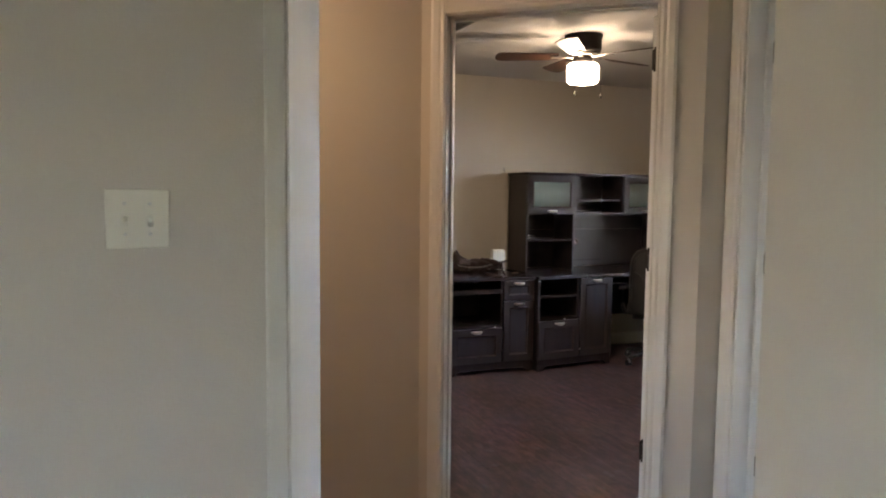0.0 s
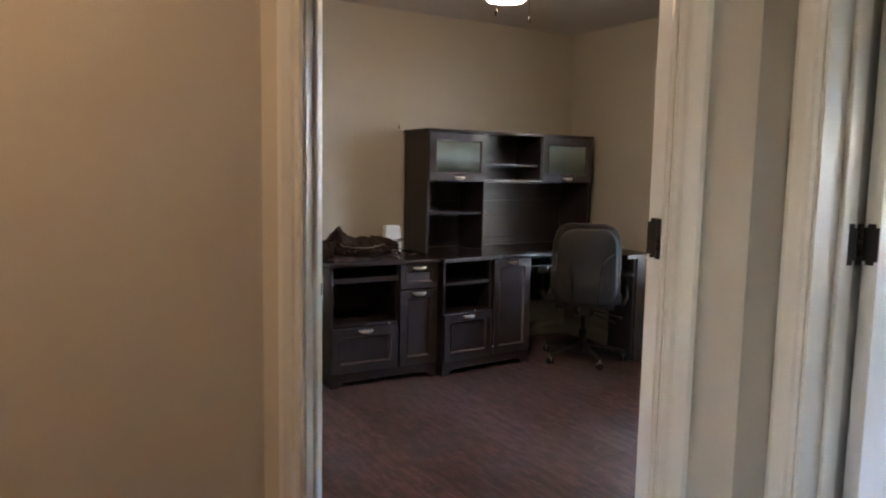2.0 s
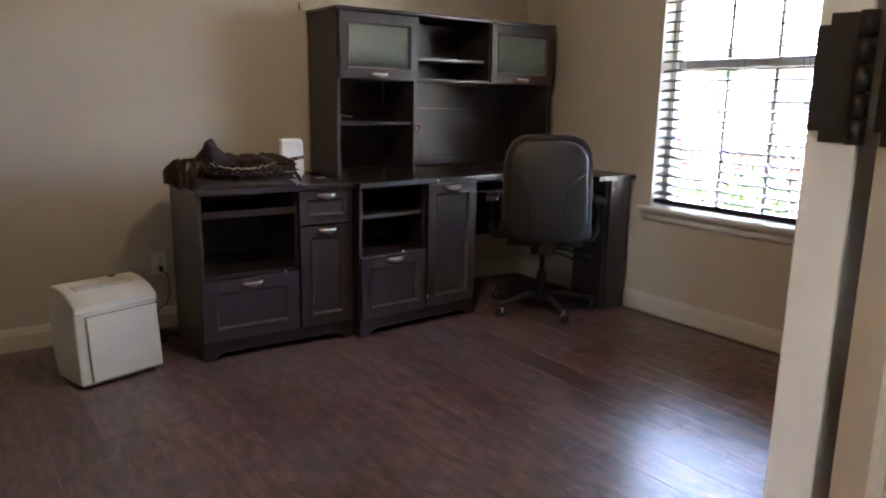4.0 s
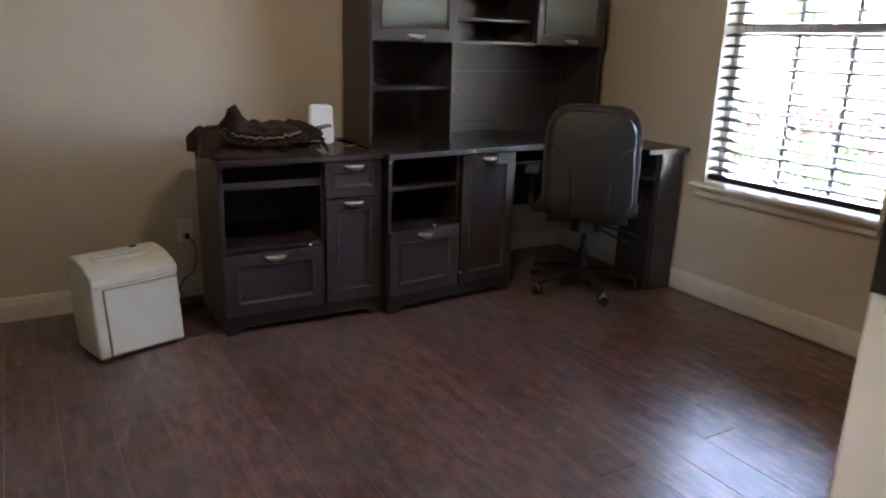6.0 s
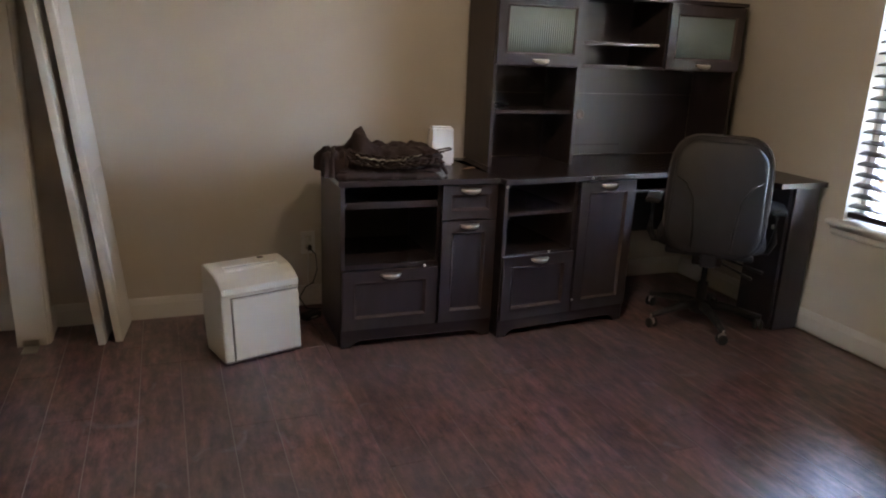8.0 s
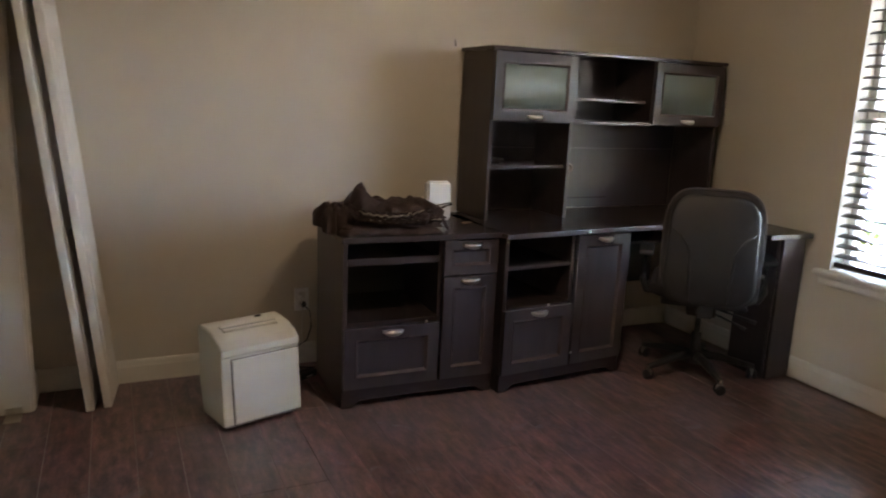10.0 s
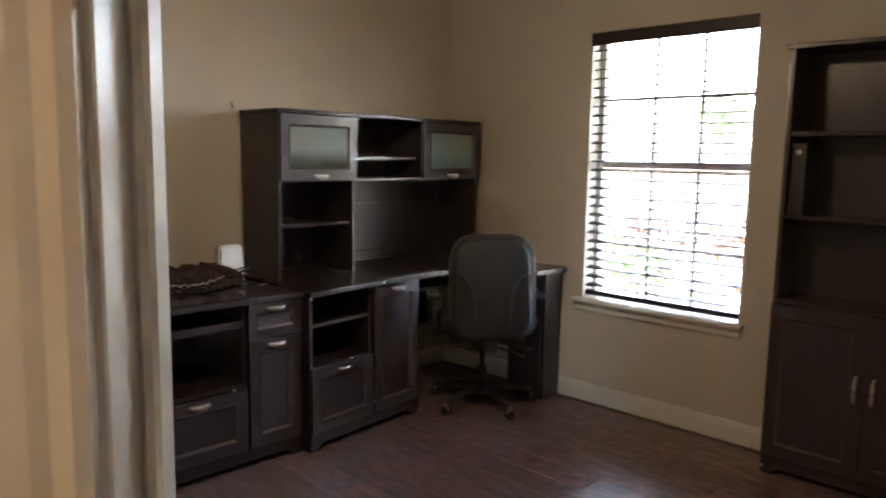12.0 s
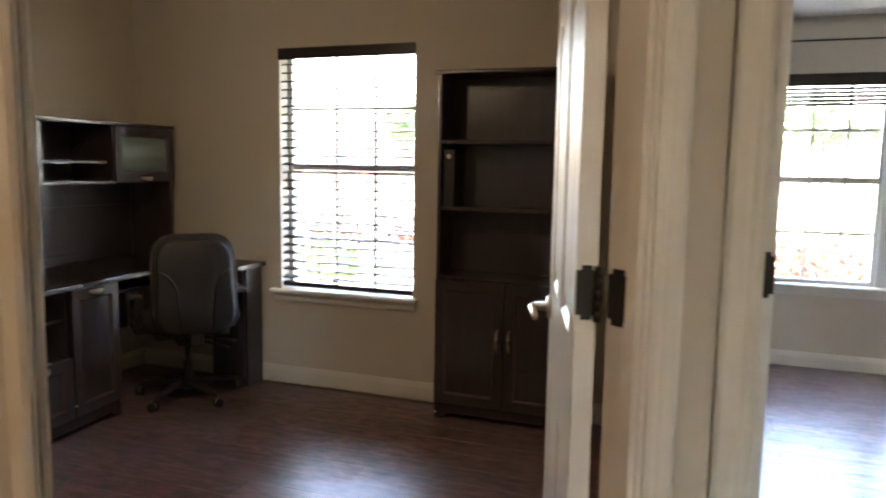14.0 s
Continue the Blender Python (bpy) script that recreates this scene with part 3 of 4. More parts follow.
# corner desk with its concave front
cd = thing("corner_desk", "espresso corner desk with a curved front and panel leg", "desk")
n = 14
curve = []
for i in range(n + 1):
    u = i / n
    a, b, c = Vector((3.452, 4.865)), Vector((3.95, 4.93)), Vector((4.00, 4.515))
    p = a * (1 - u) ** 2 + b * 2 * u * (1 - u) + c * u * u
    curve.append((p.x, p.y))
part("top", prism(curve + [(4.285, 4.512), (4.285, 5.475), (3.42, 5.475)], 0.733, 0.758), ESP, cd, "dark polished desk top")
part("leg_panel", boxes((4.115, 4.270, 4.535, 4.555, 0, 0.733), bevel=0.0015), ESPV, cd)
part("leg_panel", boxes((4.10, 4.118, 4.556, 4.78, 0.0, 0.733), bevel=0.0015), ESPV, cd)
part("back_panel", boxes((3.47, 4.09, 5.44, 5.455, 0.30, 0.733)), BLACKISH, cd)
kt = part("keyboard_tray", boxes((3.50, 3.93, 4.96, 5.28, 0.645, 0.660), bevel=0.002), ESP, cd)
part("runner", boxes((3.50, 3.52, 4.99, 5.28, 0.661, 0.7325)), BRONZE, kt)
for z in (0.60, 0.52):
    part("cam_bolt", moved(lathe([(0.0005, 0), (0.011, 0), (0.010, 0.008), (0.0005, 0.009)], 12), Matrix.Translation((4.0995, 4.62, z)) @ pose(0, 0, 0, 0, -90)), NICKEL, cd, "nickel connector bolt")

# hutch standing on the desk
hu = thing("desk_hutch", "espresso hutch with two reeded glass doors and open shelves", "hutch", pose(2.772, 5.148, 0.7605))
HW, HD, HH = 1.432, 0.325, 0.828
for x0, x1 in ((0, 0.018), (0.452, 0.470), (0.955, 0.973), (HW - 0.018, HW)):
    lo = 0.4725 if x0 == 0.955 else 0
    part("upright", boxes((x0, x1, 0.003, HD - 0.008, lo, HH - 0.02), bevel=0.001), ESPV, hu)
part("top", boxes((-0.012, HW + 0.012, -0.018, HD, HH - 0.02, HH), bevel=0.004, seg=2), ESP, hu)
part("back", boxes((0.018, HW - 0.018, HD - 0.008, HD - 0.002, 0.335, HH - 0.02)), ESPV, hu)
bp = boxes((0.018, HW - 0.018, HD - 0.0075, HD - 0.0025, 0.0, 0.334))
part("back", bp, ESPV, hu)
part("cable_grommet", moved(lathe([(0.0005, 0), (0.026, 0), (0.024, 0.0025), (0.019, 0.003), (0.018, 0.001), (0.0005, 0.001)], 24), Matrix.Translation((0.685, HD - 0.008, 0.222)) @ pose(0, 0, 0, 90)), mat("grommet_brown", (0.13, 0.085, 0.065), 0.5), hu, "round cable hole in the back panel")
for x0, x1, z, d in ((0.018, 0.452, 0.478, 0.006), (0.018, 0.452, 0.252, 0.03), (0.47, 0.955, 0.478, 0.006), (0.47, 0.955, 0.590, 0.05), (0.973, HW - 0.018, 0.478, 0.006)):
    part("shelf", boxes((x0, x1, d, HD - 0.009, z, z + 0.016), bevel=0.001), ESP, hu)
part("mirror_strip", boxes((0.47, 0.955, HD - 0.012, HD - 0.0085, 0.052, 0.058)), ESP, hu)


def glass_door(x0, x1, z0, z1):
    y, t, b = 0.0, 0.018, 0.045
    fr = part("glass_door", ring(x0, x1, z0, z1, b, y - t, y), ESPV, hu)
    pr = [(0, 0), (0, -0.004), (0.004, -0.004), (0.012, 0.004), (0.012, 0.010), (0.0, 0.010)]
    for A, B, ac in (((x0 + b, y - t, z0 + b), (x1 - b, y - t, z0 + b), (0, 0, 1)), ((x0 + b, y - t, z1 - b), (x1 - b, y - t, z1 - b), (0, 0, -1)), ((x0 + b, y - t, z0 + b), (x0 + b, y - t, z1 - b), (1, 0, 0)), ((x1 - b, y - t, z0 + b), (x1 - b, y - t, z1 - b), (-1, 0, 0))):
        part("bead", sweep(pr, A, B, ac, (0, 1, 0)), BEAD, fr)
    bm = bmesh.new()
    n = int((x1 - x0 - 2 * b) / 0.0115) * 4
    lo, hi, lb, hb = [], [], [], []
    for i in range(n + 1):
        x = x0 + b + (x1 - x0 - 2 * b) * i / n
        yy = y - 0.008 - 0.0032 * abs(math.sin(math.pi * i / 4))
        lo.append(bm.verts.new((x, yy, z0 + b)))
        hi.append(bm.verts.new((x, yy, z1 - b)))
        lb.append(bm.verts.new((x, y - 0.004, z0 + b)))
        hb.append(bm.verts.new((x, y - 0.004, z1 - b)))
    for i in range(n):
        bm.faces.new((lo[i], lo[i + 1], hi[i + 1], hi[i])).smooth = True
        bm.faces.new((lb[i + 1], lb[i], hb[i], hb[i + 1]))
        bm.faces.new((lo[i + 1], lo[i], lb[i], lb[i + 1]))
        bm.faces.new((hi[i], hi[i + 1], hb[i + 1], hb[i]))
    bm.faces.new((lo[0], hi[0], hb[0], lb[0]))
    bm.faces.new((lo[-1], lb[-1], hb[-1], hi[-1]))
    bmesh.ops.recalc_face_normals(bm, faces=bm.faces[:])
    part("pane", bm, REED, fr, "pale green reeded glass pane")
    pull(fr, (x0 + x1) / 2, y - t, z0 + 0.020, 0.09)


glass_door(0.004, 0.466, 0.486, HH - 0.024)
glass_door(0.958, HW - 0.004, 0.486, HH - 0.024)

# small things on the furniture
ga = thing("hole_punch", "small dark metal hole punch on the hutch shelf", "hole punch", pose(2.845, 5.215, 1.0285, 0, 0, 20))
part("base", boxes((-0.05, 0.05, -0.022, 0.022, 0, 0.010), bevel=0.003), BRONZE, ga)
part("lever", moved(boxes((-0.048, 0.048, -0.018, 0.018, 0.026, 0.034), bevel=0.004), pose(0, 0, 0, 0, 6)), NICKEL, ga, "worn nickel lever")
for x in (-0.03, 0.03):
    part("post", tube([(x, 0, 0.009), (x, 0, 0.030)], 0.008), BRONZE, ga)

ro = thing("router", "white upright router box on the cabinet", "router", pose(2.553, 5.235, 0.7605, 0, 0, -8))
bm = boxes((-0.062, 0.062, -0.036, 0.036, 0.0, 0.185))
for v in bm.verts:
    if v.co.z > 0.1:
        v.co.x *= 0.93
        v.co.y *= 0.8
bmesh.ops.bevel(bm, geom=bm.edges[:], offset=0.010, segments=3, affect="EDGES")
part("case", bm, WHITEP, ro)
part("foot", boxes((-0.045, 0.045, -0.028, 0.028, -0.0003, 0.003)), CORDW, ro)
part("mark", boxes((0.018, 0.030, -0.0338, -0.0325, 0.045, 0.050)), CORDW, ro)
tg = thing("paper_tag", "small tan paper tag lying on the cabinet", "tag", pose(2.66, 5.12, 0.7605, 0, 0, 30))
part("card", boxes((-0.035, 0.035, -0.011, 0.011, 0, 0.0012)), mat("tan_card", (0.30, 0.22, 0.16), 0.8), tg)

# folded brown curtains
cu = thing("folded_curtains", "crumpled pile of folded brown curtains on the cabinet", "curtains", pose(2.215, 5.07, 0.7605, 0, 0, -4))


def cloth(x0, x1, y0, y1, z, h, seed, wav, lift=0.0, m=CLOTH):
    nx, ny = 44, 22
    bm = bmesh.new()
    g = {}
    for s in (0, 1):
        for i in range(nx + 1):
            for j in range(ny + 1):
                u, v = i / nx, j / ny
                e = min(u, 1 - u, 0.16) / 0.16
                f = min(v, 1 - v, 0.2) / 0.2
                rnd = math.sqrt(max(0, 1 - (1 - e) ** 2)) * math.sqrt(max(0, 1 - (1 - f) ** 2))
                q = Vector((u * 3.1 + seed, v * 2.3, seed * 1.7))
                x = x0 + (x1 - x0) * u + wav * noise.noise(q * 2 + Vector((5, 0, 0)))
                y = y0 + (y1 - y0) * v + wav * noise.noise(q * 2.4 + Vector((0, 7, 0)))
                top = h * (0.25 + 0.75 * rnd) + wav * 0.55 * noise.noise(q * 3.2) * rnd + wav * 0.4 * abs(math.sin(u * 17 + 3 * noise.noise(q))) * rnd
                bump = lift * math.exp(-((u - 0.14) / 0.10) ** 2 - ((v - 0.45) / 0.35) ** 2)
                sag = 0.30 * lift * math.exp(-((u - 0.95) / 0.2) ** 2)
                zz = z + (max(0.004, top) + bump + 0.3 * sag if s else 0.0 + 0.7 * bump)
                g[s, i, j] = bm.verts.new((x, y, zz))
    for i in range(nx):
        for j in range(ny):
            bm.faces.new((g[1, i, j], g[1, i + 1, j], g[1, i + 1, j + 1], g[1, i, j + 1])).smooth = True
            bm.faces.new((g[0, i, j], g[0, i, j + 1], g[0, i + 1, j + 1], g[0, i + 1, j])).smooth = True
    for i in range(nx):
        bm.faces.new((g[0, i, 0], g[0, i + 1, 0], g[1, i + 1, 0], g[1, i, 0]))
        bm.faces.new((g[0, i + 1, ny], g[0, i, ny], g[1, i, ny], g[1, i + 1, ny]))
    for j in range(ny):
        bm.faces.new((g[0, 0, j + 1], g[0, 0, j], g[1, 0, j], g[1, 0, j + 1]))
        bm.faces.new((g[0, nx, j], g[0, nx, j + 1], g[1, nx, j + 1], g[1, nx, j]))
    return bm


part("fold", cloth(-0.235, 0.225, -0.165, 0.17, 0.0, 0.030, 0.3, 0.020), CLOTH, cu)
part("fold", cloth(-0.220, 0.235, -0.150, 0.16, 0.024, 0.024, 1.7, 0.018), CLOTH, cu)
part("fold", cloth(-0.150, 0.245, -0.140, 0.15, 0.042, 0.018, 2.9, 0.022), CLOTH, cu)
part("lining", cloth(-0.130, 0.225, -0.152, 0.05, 0.057, 0.010, 8.2, 0.016), CLOTHL, cu, "pale curtain lining showing at the edge")
part("fold", cloth(-0.140, 0.250, -0.145, 0.15, 0.063, 0.020, 4.4, 0.024), CLOTH, cu)
part("fold", cloth(-0.165, 0.235, -0.120, 0.14, 0.080, 0.030, 6.1, 0.030, 0.085), CLOTH, cu)
part("fold", cloth(-0.275, -0.110, -0.130, 0.12, 0.002, 0.095, 9.3, 0.030), CLOTH, cu)
def pleats(x0, x1, y, z, amp, count, r, phase):
    """The rippled hem of one folded layer, seen along the front of the pile."""
    n = count * 6
    return tube([(x0 + (x1 - x0) * i / n, y - 0.006 * math.sin(i * 1.3 + phase) - 0.012 * math.sin(math.pi * i / n), z + amp * math.sin(2 * math.pi * i / 6 + phase) * (0.6 + 0.4 * math.sin(i * 0.37 + phase)) + 0.022 * (abs(2 * i / n - 1.0) ** 2)) for i in range(n + 1)], r, 6)


for k, (z, x0, x1, rr) in enumerate(((0.052, -0.175, 0.21, 0.006), (0.062, -0.18, 0.225, 0.005), (0.071, -0.185, 0.235, 0.005), (0.092, -0.17, 0.240, 0.005))):
    part("pleat", pleats(x0, x1, -0.158 + 0.004 * k, z, 0.004, 9 + k, rr, 0.8 * k), CLOTH, cu)
part("lining_hem", pleats(-0.150, 0.135, -0.164, 0.081, 0.0055, 8, 0.0032, 0.4), CLOTHL, cu, "pale rippled lining hem")
part("tie", tube([(0.19, -0.06, 0.10), (0.24, -0.075, 0.112), (0.285, -0.085, 0.122), (0.295, -0.088, 0.116), (0.25, -0.085, 0.105), (0.225, -0.09, 0.09)], 0.0035, 6), CLOTH, cu)
part("tie", tube([(0.235, -0.07, 0.095), (0.245, -0.085, 0.06), (0.262, -0.095, 0.03), (0.275, -0.1, 0.006)], [0.004, 0.007, 0.010, 0.006], 6), CLOTH, cu)

# ---- office chair ----
ch = thing("office_chair", "charcoal fabric swivel office chair on five castors", "chair", pose(3.82, 4.74, 0, 0, 0, -41))


def rounded_panel(w, h, t, r, bulge, seg=10, topr=None):
    """An upright cushion in x (width) and z (height), thickness along y."""
    bm = bmesh.new()
    outline = []
    for cx, cz, a0 in ((w / 2 - r, h - r, 0), (-w / 2 + r, h - r, 90), (-w / 2 + r, r, 180), (w / 2 - r, r, 270)):
        for i in range(seg + 1):
            a = radians(a0 + 90 * i / seg)
            x, z = cx + r * math.cos(a), cz + r * math.sin(a)
            k = 1 + 0.05 * math.sin(math.pi * min(1, max(0, z / h)))
            outline.append((x * k * (1 - 0.07 * (z / h) ** 2), z))
    rings = []
    c = (0, h / 2)
    for s, y in ((0.0, -t / 2 - bulge), (0.55, -t / 2 - bulge * 0.8), (0.9, -t / 2 - bulge * 0.25), (0.97, -t / 2), (1.0, -t / 4), (1.0, t / 4), (0.97, t / 2), (0.85, t / 2 + bulge * 0.4), (0.0, t / 2 + bulge * 0.5)):
        if s == 0:
            rings.append([bm.verts.new((c[0], y, c[1]))])
        else:
            rings.append([bm.verts.new((c[0] + (x - c[0]) * s, y, c[1] + (z - c[1]) * s)) for x, z in outline])
    n = len(outline)
    for a, b in zip(rings, rings[1:]):
        for k in range(n):
            k2 = (k + 1) % n
            if len(a) == 1:
                bm.faces.new((a[0], b[k2], b[k])).smooth = True
            elif len(b) == 1:
                bm.faces.new((a[k], a[k2], b[0])).smooth = True
            else:
                bm.faces.new((a[k], a[k2], b[k2], b[k])).smooth = True
    bmesh.ops.recalc_face_normals(bm, faces=bm.faces[:])
    return bm


BK = pose(0, -0.285, 0.432, -7)
part("backrest", moved(rounded_panel(0.440, 0.553, 0.075, 0.11, 0.012), BK), FABRIC, ch, "charcoal fabric back cushion")
sh = part("back_shell", moved(rounded_panel(0.400, 0.508, 0.022, 0.10, 0.016), BK @ pose(0, -0.045, 0.012)), PLASTIC, ch, "smooth dark plastic back shell")
for sx in (-1, 1):
    part("shell_rib", moved(tube([(sx * 0.085, -0.066, 0.03), (sx * 0.088, -0.075, 0.12), (sx * 0.102, -0.078, 0.26), (sx * 0.140, -0.074, 0.325), (sx * 0.185, -0.060, 0.355)], [0.004, 0.006, 0.006, 0.005, 0.002], 6), BK), PLASTIC, sh)
edge = []
for i in range(31):
    a = radians(-25 + 230 * i / 30)
    c, q = math.cos(a), math.sin(a)
    edge.append((math.copysign(abs(c) ** 0.45, c) * (0.222 - 0.012 * max(0, q)), -0.036, 0.290 + math.copysign(abs(q) ** 0.45, q) * 0.260))
part("piping", moved(tube(edge, 0.0045, 6), BK), PIPING, ch, "grey welt round the back cushion")
seat = rounded_panel(0.49, 0.47, 0.07, 0.12, 0.012)
part("seat", moved(seat, pose(0, -0.215, 0.465, -90) @ Matrix.Scale(1, 4)), FABRIC, ch, "charcoal fabric seat cushion")
part("seat_pan", boxes((-0.20, 0.20, -0.20, 0.20, 0.395, 0.428), bevel=0.015, seg=2), PLASTIC, ch)
part("back_bracket", boxes((-0.035, 0.035, -0.30, -0.19, 0.38, 0.405), (-0.035, 0.035, -0.318, -0.296, 0.38, 0.60), bevel=0.005), PLASTIC, ch)
part("tilt_mechanism", boxes((-0.07, 0.07, -0.13, 0.10, 0.335, 0.397), bevel=0.012, seg=2), BRONZE, ch)
part("tilt_knob", moved(lathe([(0.001, 0), (0.026, 0), (0.030, 0.01), (0.028, 0.035), (0.001, 0.04)], 18), pose(0, -0.13, 0.365, 90)), PLASTIC, ch)
part("height_lever", tube([(0.06, -0.02, 0.36), (0.14, -0.06, 0.352), (0.22, -0.08, 0.335), (0.26, -0.085, 0.325)], [0.006, 0.006, 0.008, 0.010], 8), PLASTIC, ch)
part("tilt_lever", tube([(0.06, -0.06, 0.345), (0.14, -0.11, 0.325), (0.21, -0.13, 0.30)], [0.005, 0.006, 0.009], 8), PLASTIC, ch)
part("gas_column", lathe([(0.014, 0.335), (0.014, 0.22), (0.025, 0.218), (0.027, 0.06), (0.022, 0.055)][::-1], 20), PLASTIC, ch)
part("hub", lathe([(0.03, 0.055), (0.048, 0.06), (0.046, 0.115), (0.03, 0.125)], 20), PLASTIC, ch)
for k in range(5):
    a = radians(180 + 41 + 72 * k)
    c, s = math.cos(a), math.sin(a)
    part("spoke", tube([(0.03 * c, 0.03 * s, 0.10), (0.12 * c, 0.12 * s, 0.098), (0.22 * c, 0.22 * s, 0.080), (0.295 * c, 0.295 * s, 0.066)], [0.024, 0.021, 0.017, 0.014], 8), PLASTIC, ch)
    cs = part("castor", tube([(0.288 * c, 0.288 * s, 0.050), (0.288 * c, 0.288 * s, 0.075)], 0.010), NICKEL, ch, "castor with a pale metal stem")
    for o in (-0.014, 0.014):
        part("wheel", moved(lathe([(0.001, -0.008), (0.021, -0.008), (0.025, -0.004), (0.025, 0.004), (0.021, 0.008), (0.001, 0.008)], 18), Matrix.Translation((0.288 * c, 0.288 * s, 0.0252)) @ pose(0, 0, 0, 0, 0, math.degrees(a) + 90) @ pose(0, o, 0, 90)), PLASTIC, cs)
    part("fork", moved(boxes((-0.018, 0.020, -0.005, 0.005, 0.024, 0.052), bevel=0.004), Matrix.Translation((0.288 * c, 0.288 * s, 0)) @ pose(0, 0, 0, 0, 0, math.degrees(a) + 90)), NICKEL, cs)
for sx in (-1, 1):
    ar = part("armrest", boxes((sx * 0.285 - 0.035, sx * 0.285 + 0.035, -0.13, 0.13, 0.618, 0.645), bevel=0.012, seg=3), PLASTIC, ch)
    part("arm_post", tube([(sx * 0.19, 0.0, 0.41), (sx * 0.27, 0.0, 0.415), (sx * 0.29, 0.0, 0.46), (sx * 0.288, 0, 0.62)], [0.016, 0.018, 0.018, 0.016], 8), PLASTIC, ar)

# ---- paper shredder ----
sd = thing("paper_shredder", "cream plastic paper shredder standing on the floor", "shredder", pose(1.482, 4.868, 0, 0, 0, 16.5))
SW, SD = 0.345, 0.215
pts = [(-0.028, 0.012), (0.0, 0.298), (-0.008, 0.303), (-0.006, 0.330), (SD * 0.14, 0.354), (SD * 0.36, 0.375), (SD * 0.62, 0.385), (SD * 0.9, 0.388), (SD, 0.382), (SD * 0.98, 0.15), (SD * 0.86, 0.03), (SD * 0.80, 0.012)]
bm = prism(pts, 0, SW)
bmesh.ops.bevel(bm, geom=[e for e in bm.edges if abs(e.verts[0].co.z - e.verts[1].co.z) < 1e-6], offset=0.004, segments=2, affect="EDGES")
RX = Matrix(((0, 0, 1, 0), (1, 0, 0, 0), (0, 1, 0, 0), (0, 0, 0, 1)))
part("body", moved(bm, RX), SHRED, sd)
FRONT = pose(0, -0.028, 0.012, -5.6)
part("front_door", moved(boxes((0.045, SW - 0.004, -0.0065, 0.002, 0.010, 0.272), bevel=0.002), FRONT), SHRED, sd)
part("seam", moved(boxes((0.040, 0.0445, -0.0015, 0.003, 0.004, 0.278)), FRONT), SHREDLINE, sd)
part("seam", moved(boxes((0.0445, SW - 0.002, -0.0025, 0.003, 0.2735, 0.2770)), FRONT), SHREDLINE, sd)
part("seam", moved(boxes((0.0, SW, -0.0012, 0.003, 0.002, 0.0065)), FRONT), SHREDLINE, sd)
slope = pose(0, 0.105, 0.3780, 9)
part("paper_slot", moved(boxes((0.055, 0.285, -0.004, 0.004, -0.001, 0.006)), slope), SHREDLINE, sd)
part("slot_lip", moved(boxes((0.05, 0.29, -0.028, -0.005, -0.004, 0.010), bevel=0.003), slope), SHRED, sd)
part("slot_lip", moved(boxes((0.05, 0.30, 0.005, 0.028, -0.003, 0.008), bevel=0.003), slope), SHRED, sd)
part("switch", boxes((0.235, 0.262, 0.170, 0.182, 0.3855, 0.3925), bevel=0.001), BLACKISH, sd, "small black switch")
for x in (0.03, SW - 0.03):
    for y in (0.0, 0.15):
        part("foot", lathe([(0.008, 0), (0.010, 0.0), (0.010, 0.0135), (0.001, 0.0136)], 10), BLACKISH, sd).matrix_local = pose(x, y, 0)

# ---- wall fittings ----
ou = thing("outlet", "white wall outlet with two plugs in it", "outlet", pose(1.955, NY, 0.332))
part("cover_plate", boxes((-0.036, 0.036, -0.006, 0, -0.058, 0.058), bevel=0.002), WHITEP, ou)
for z in (0.022, -0.022):
    part("socket", boxes((-0.017, 0.017, -0.0085, -0.006, z - 0.015, z + 0.015), bevel=0.002), CORDW, ou)
pl = thing("electric_lead", "black power cord plugged into the outlet", "cord")
part("plug", boxes((1.945, 1.970, 5.462, 5.4914, 0.297, 0.322), bevel=0.004), CORD, pl)
part("cable", tube([(1.962, 5.464, 0.305), (1.985, 5.452, 0.28), (1.992, 5.45, 0.20), (1.972, 5.455, 0.13), (1.93, 5.45, 0.11), (1.90, 5.44, 0.06), (1.93, 5.42, 0.006), (2.0, 5.40, 0.004)], 0.0035, 6), CORD, pl)
wc = thing("white_cable", "tangled white cable hanging by the outlet", "cord")
part("plug", boxes((1.935, 1.955, 5.470, 5.4914, 0.340, 0.362), bevel=0.004), WHITEP, wc)
part("cable", tube([(1.947, 5.468, 0.345), (1.949, 5.46, 0.25), (1.945, 5.455, 0.15), (1.95, 5.44, 0.10), (2.0, 5.42, 0.13), (2.03, 5.40, 0.17), (2.0, 5.40, 0.10), (1.94, 5.41, 0.075), (1.98, 5.39, 0.05), (2.03, 5.38, 0.11), (2.05, 5.40, 0.14)], 0.003, 6), CORDW, wc)
ps = thing("power_adapter", "black power adapter lying on the floor", "adapter", pose(1.93, 5.30, 0, 0, 0, 30))
part("case", boxes((-0.05, 0.05, -0.025, 0.025, 0, 0.032), bevel=0.005), CORD, ps)
part("label_bar", boxes((-0.02, 0.02, -0.0256, -0.0245, 0.010, 0.016)), CORDW, ps)

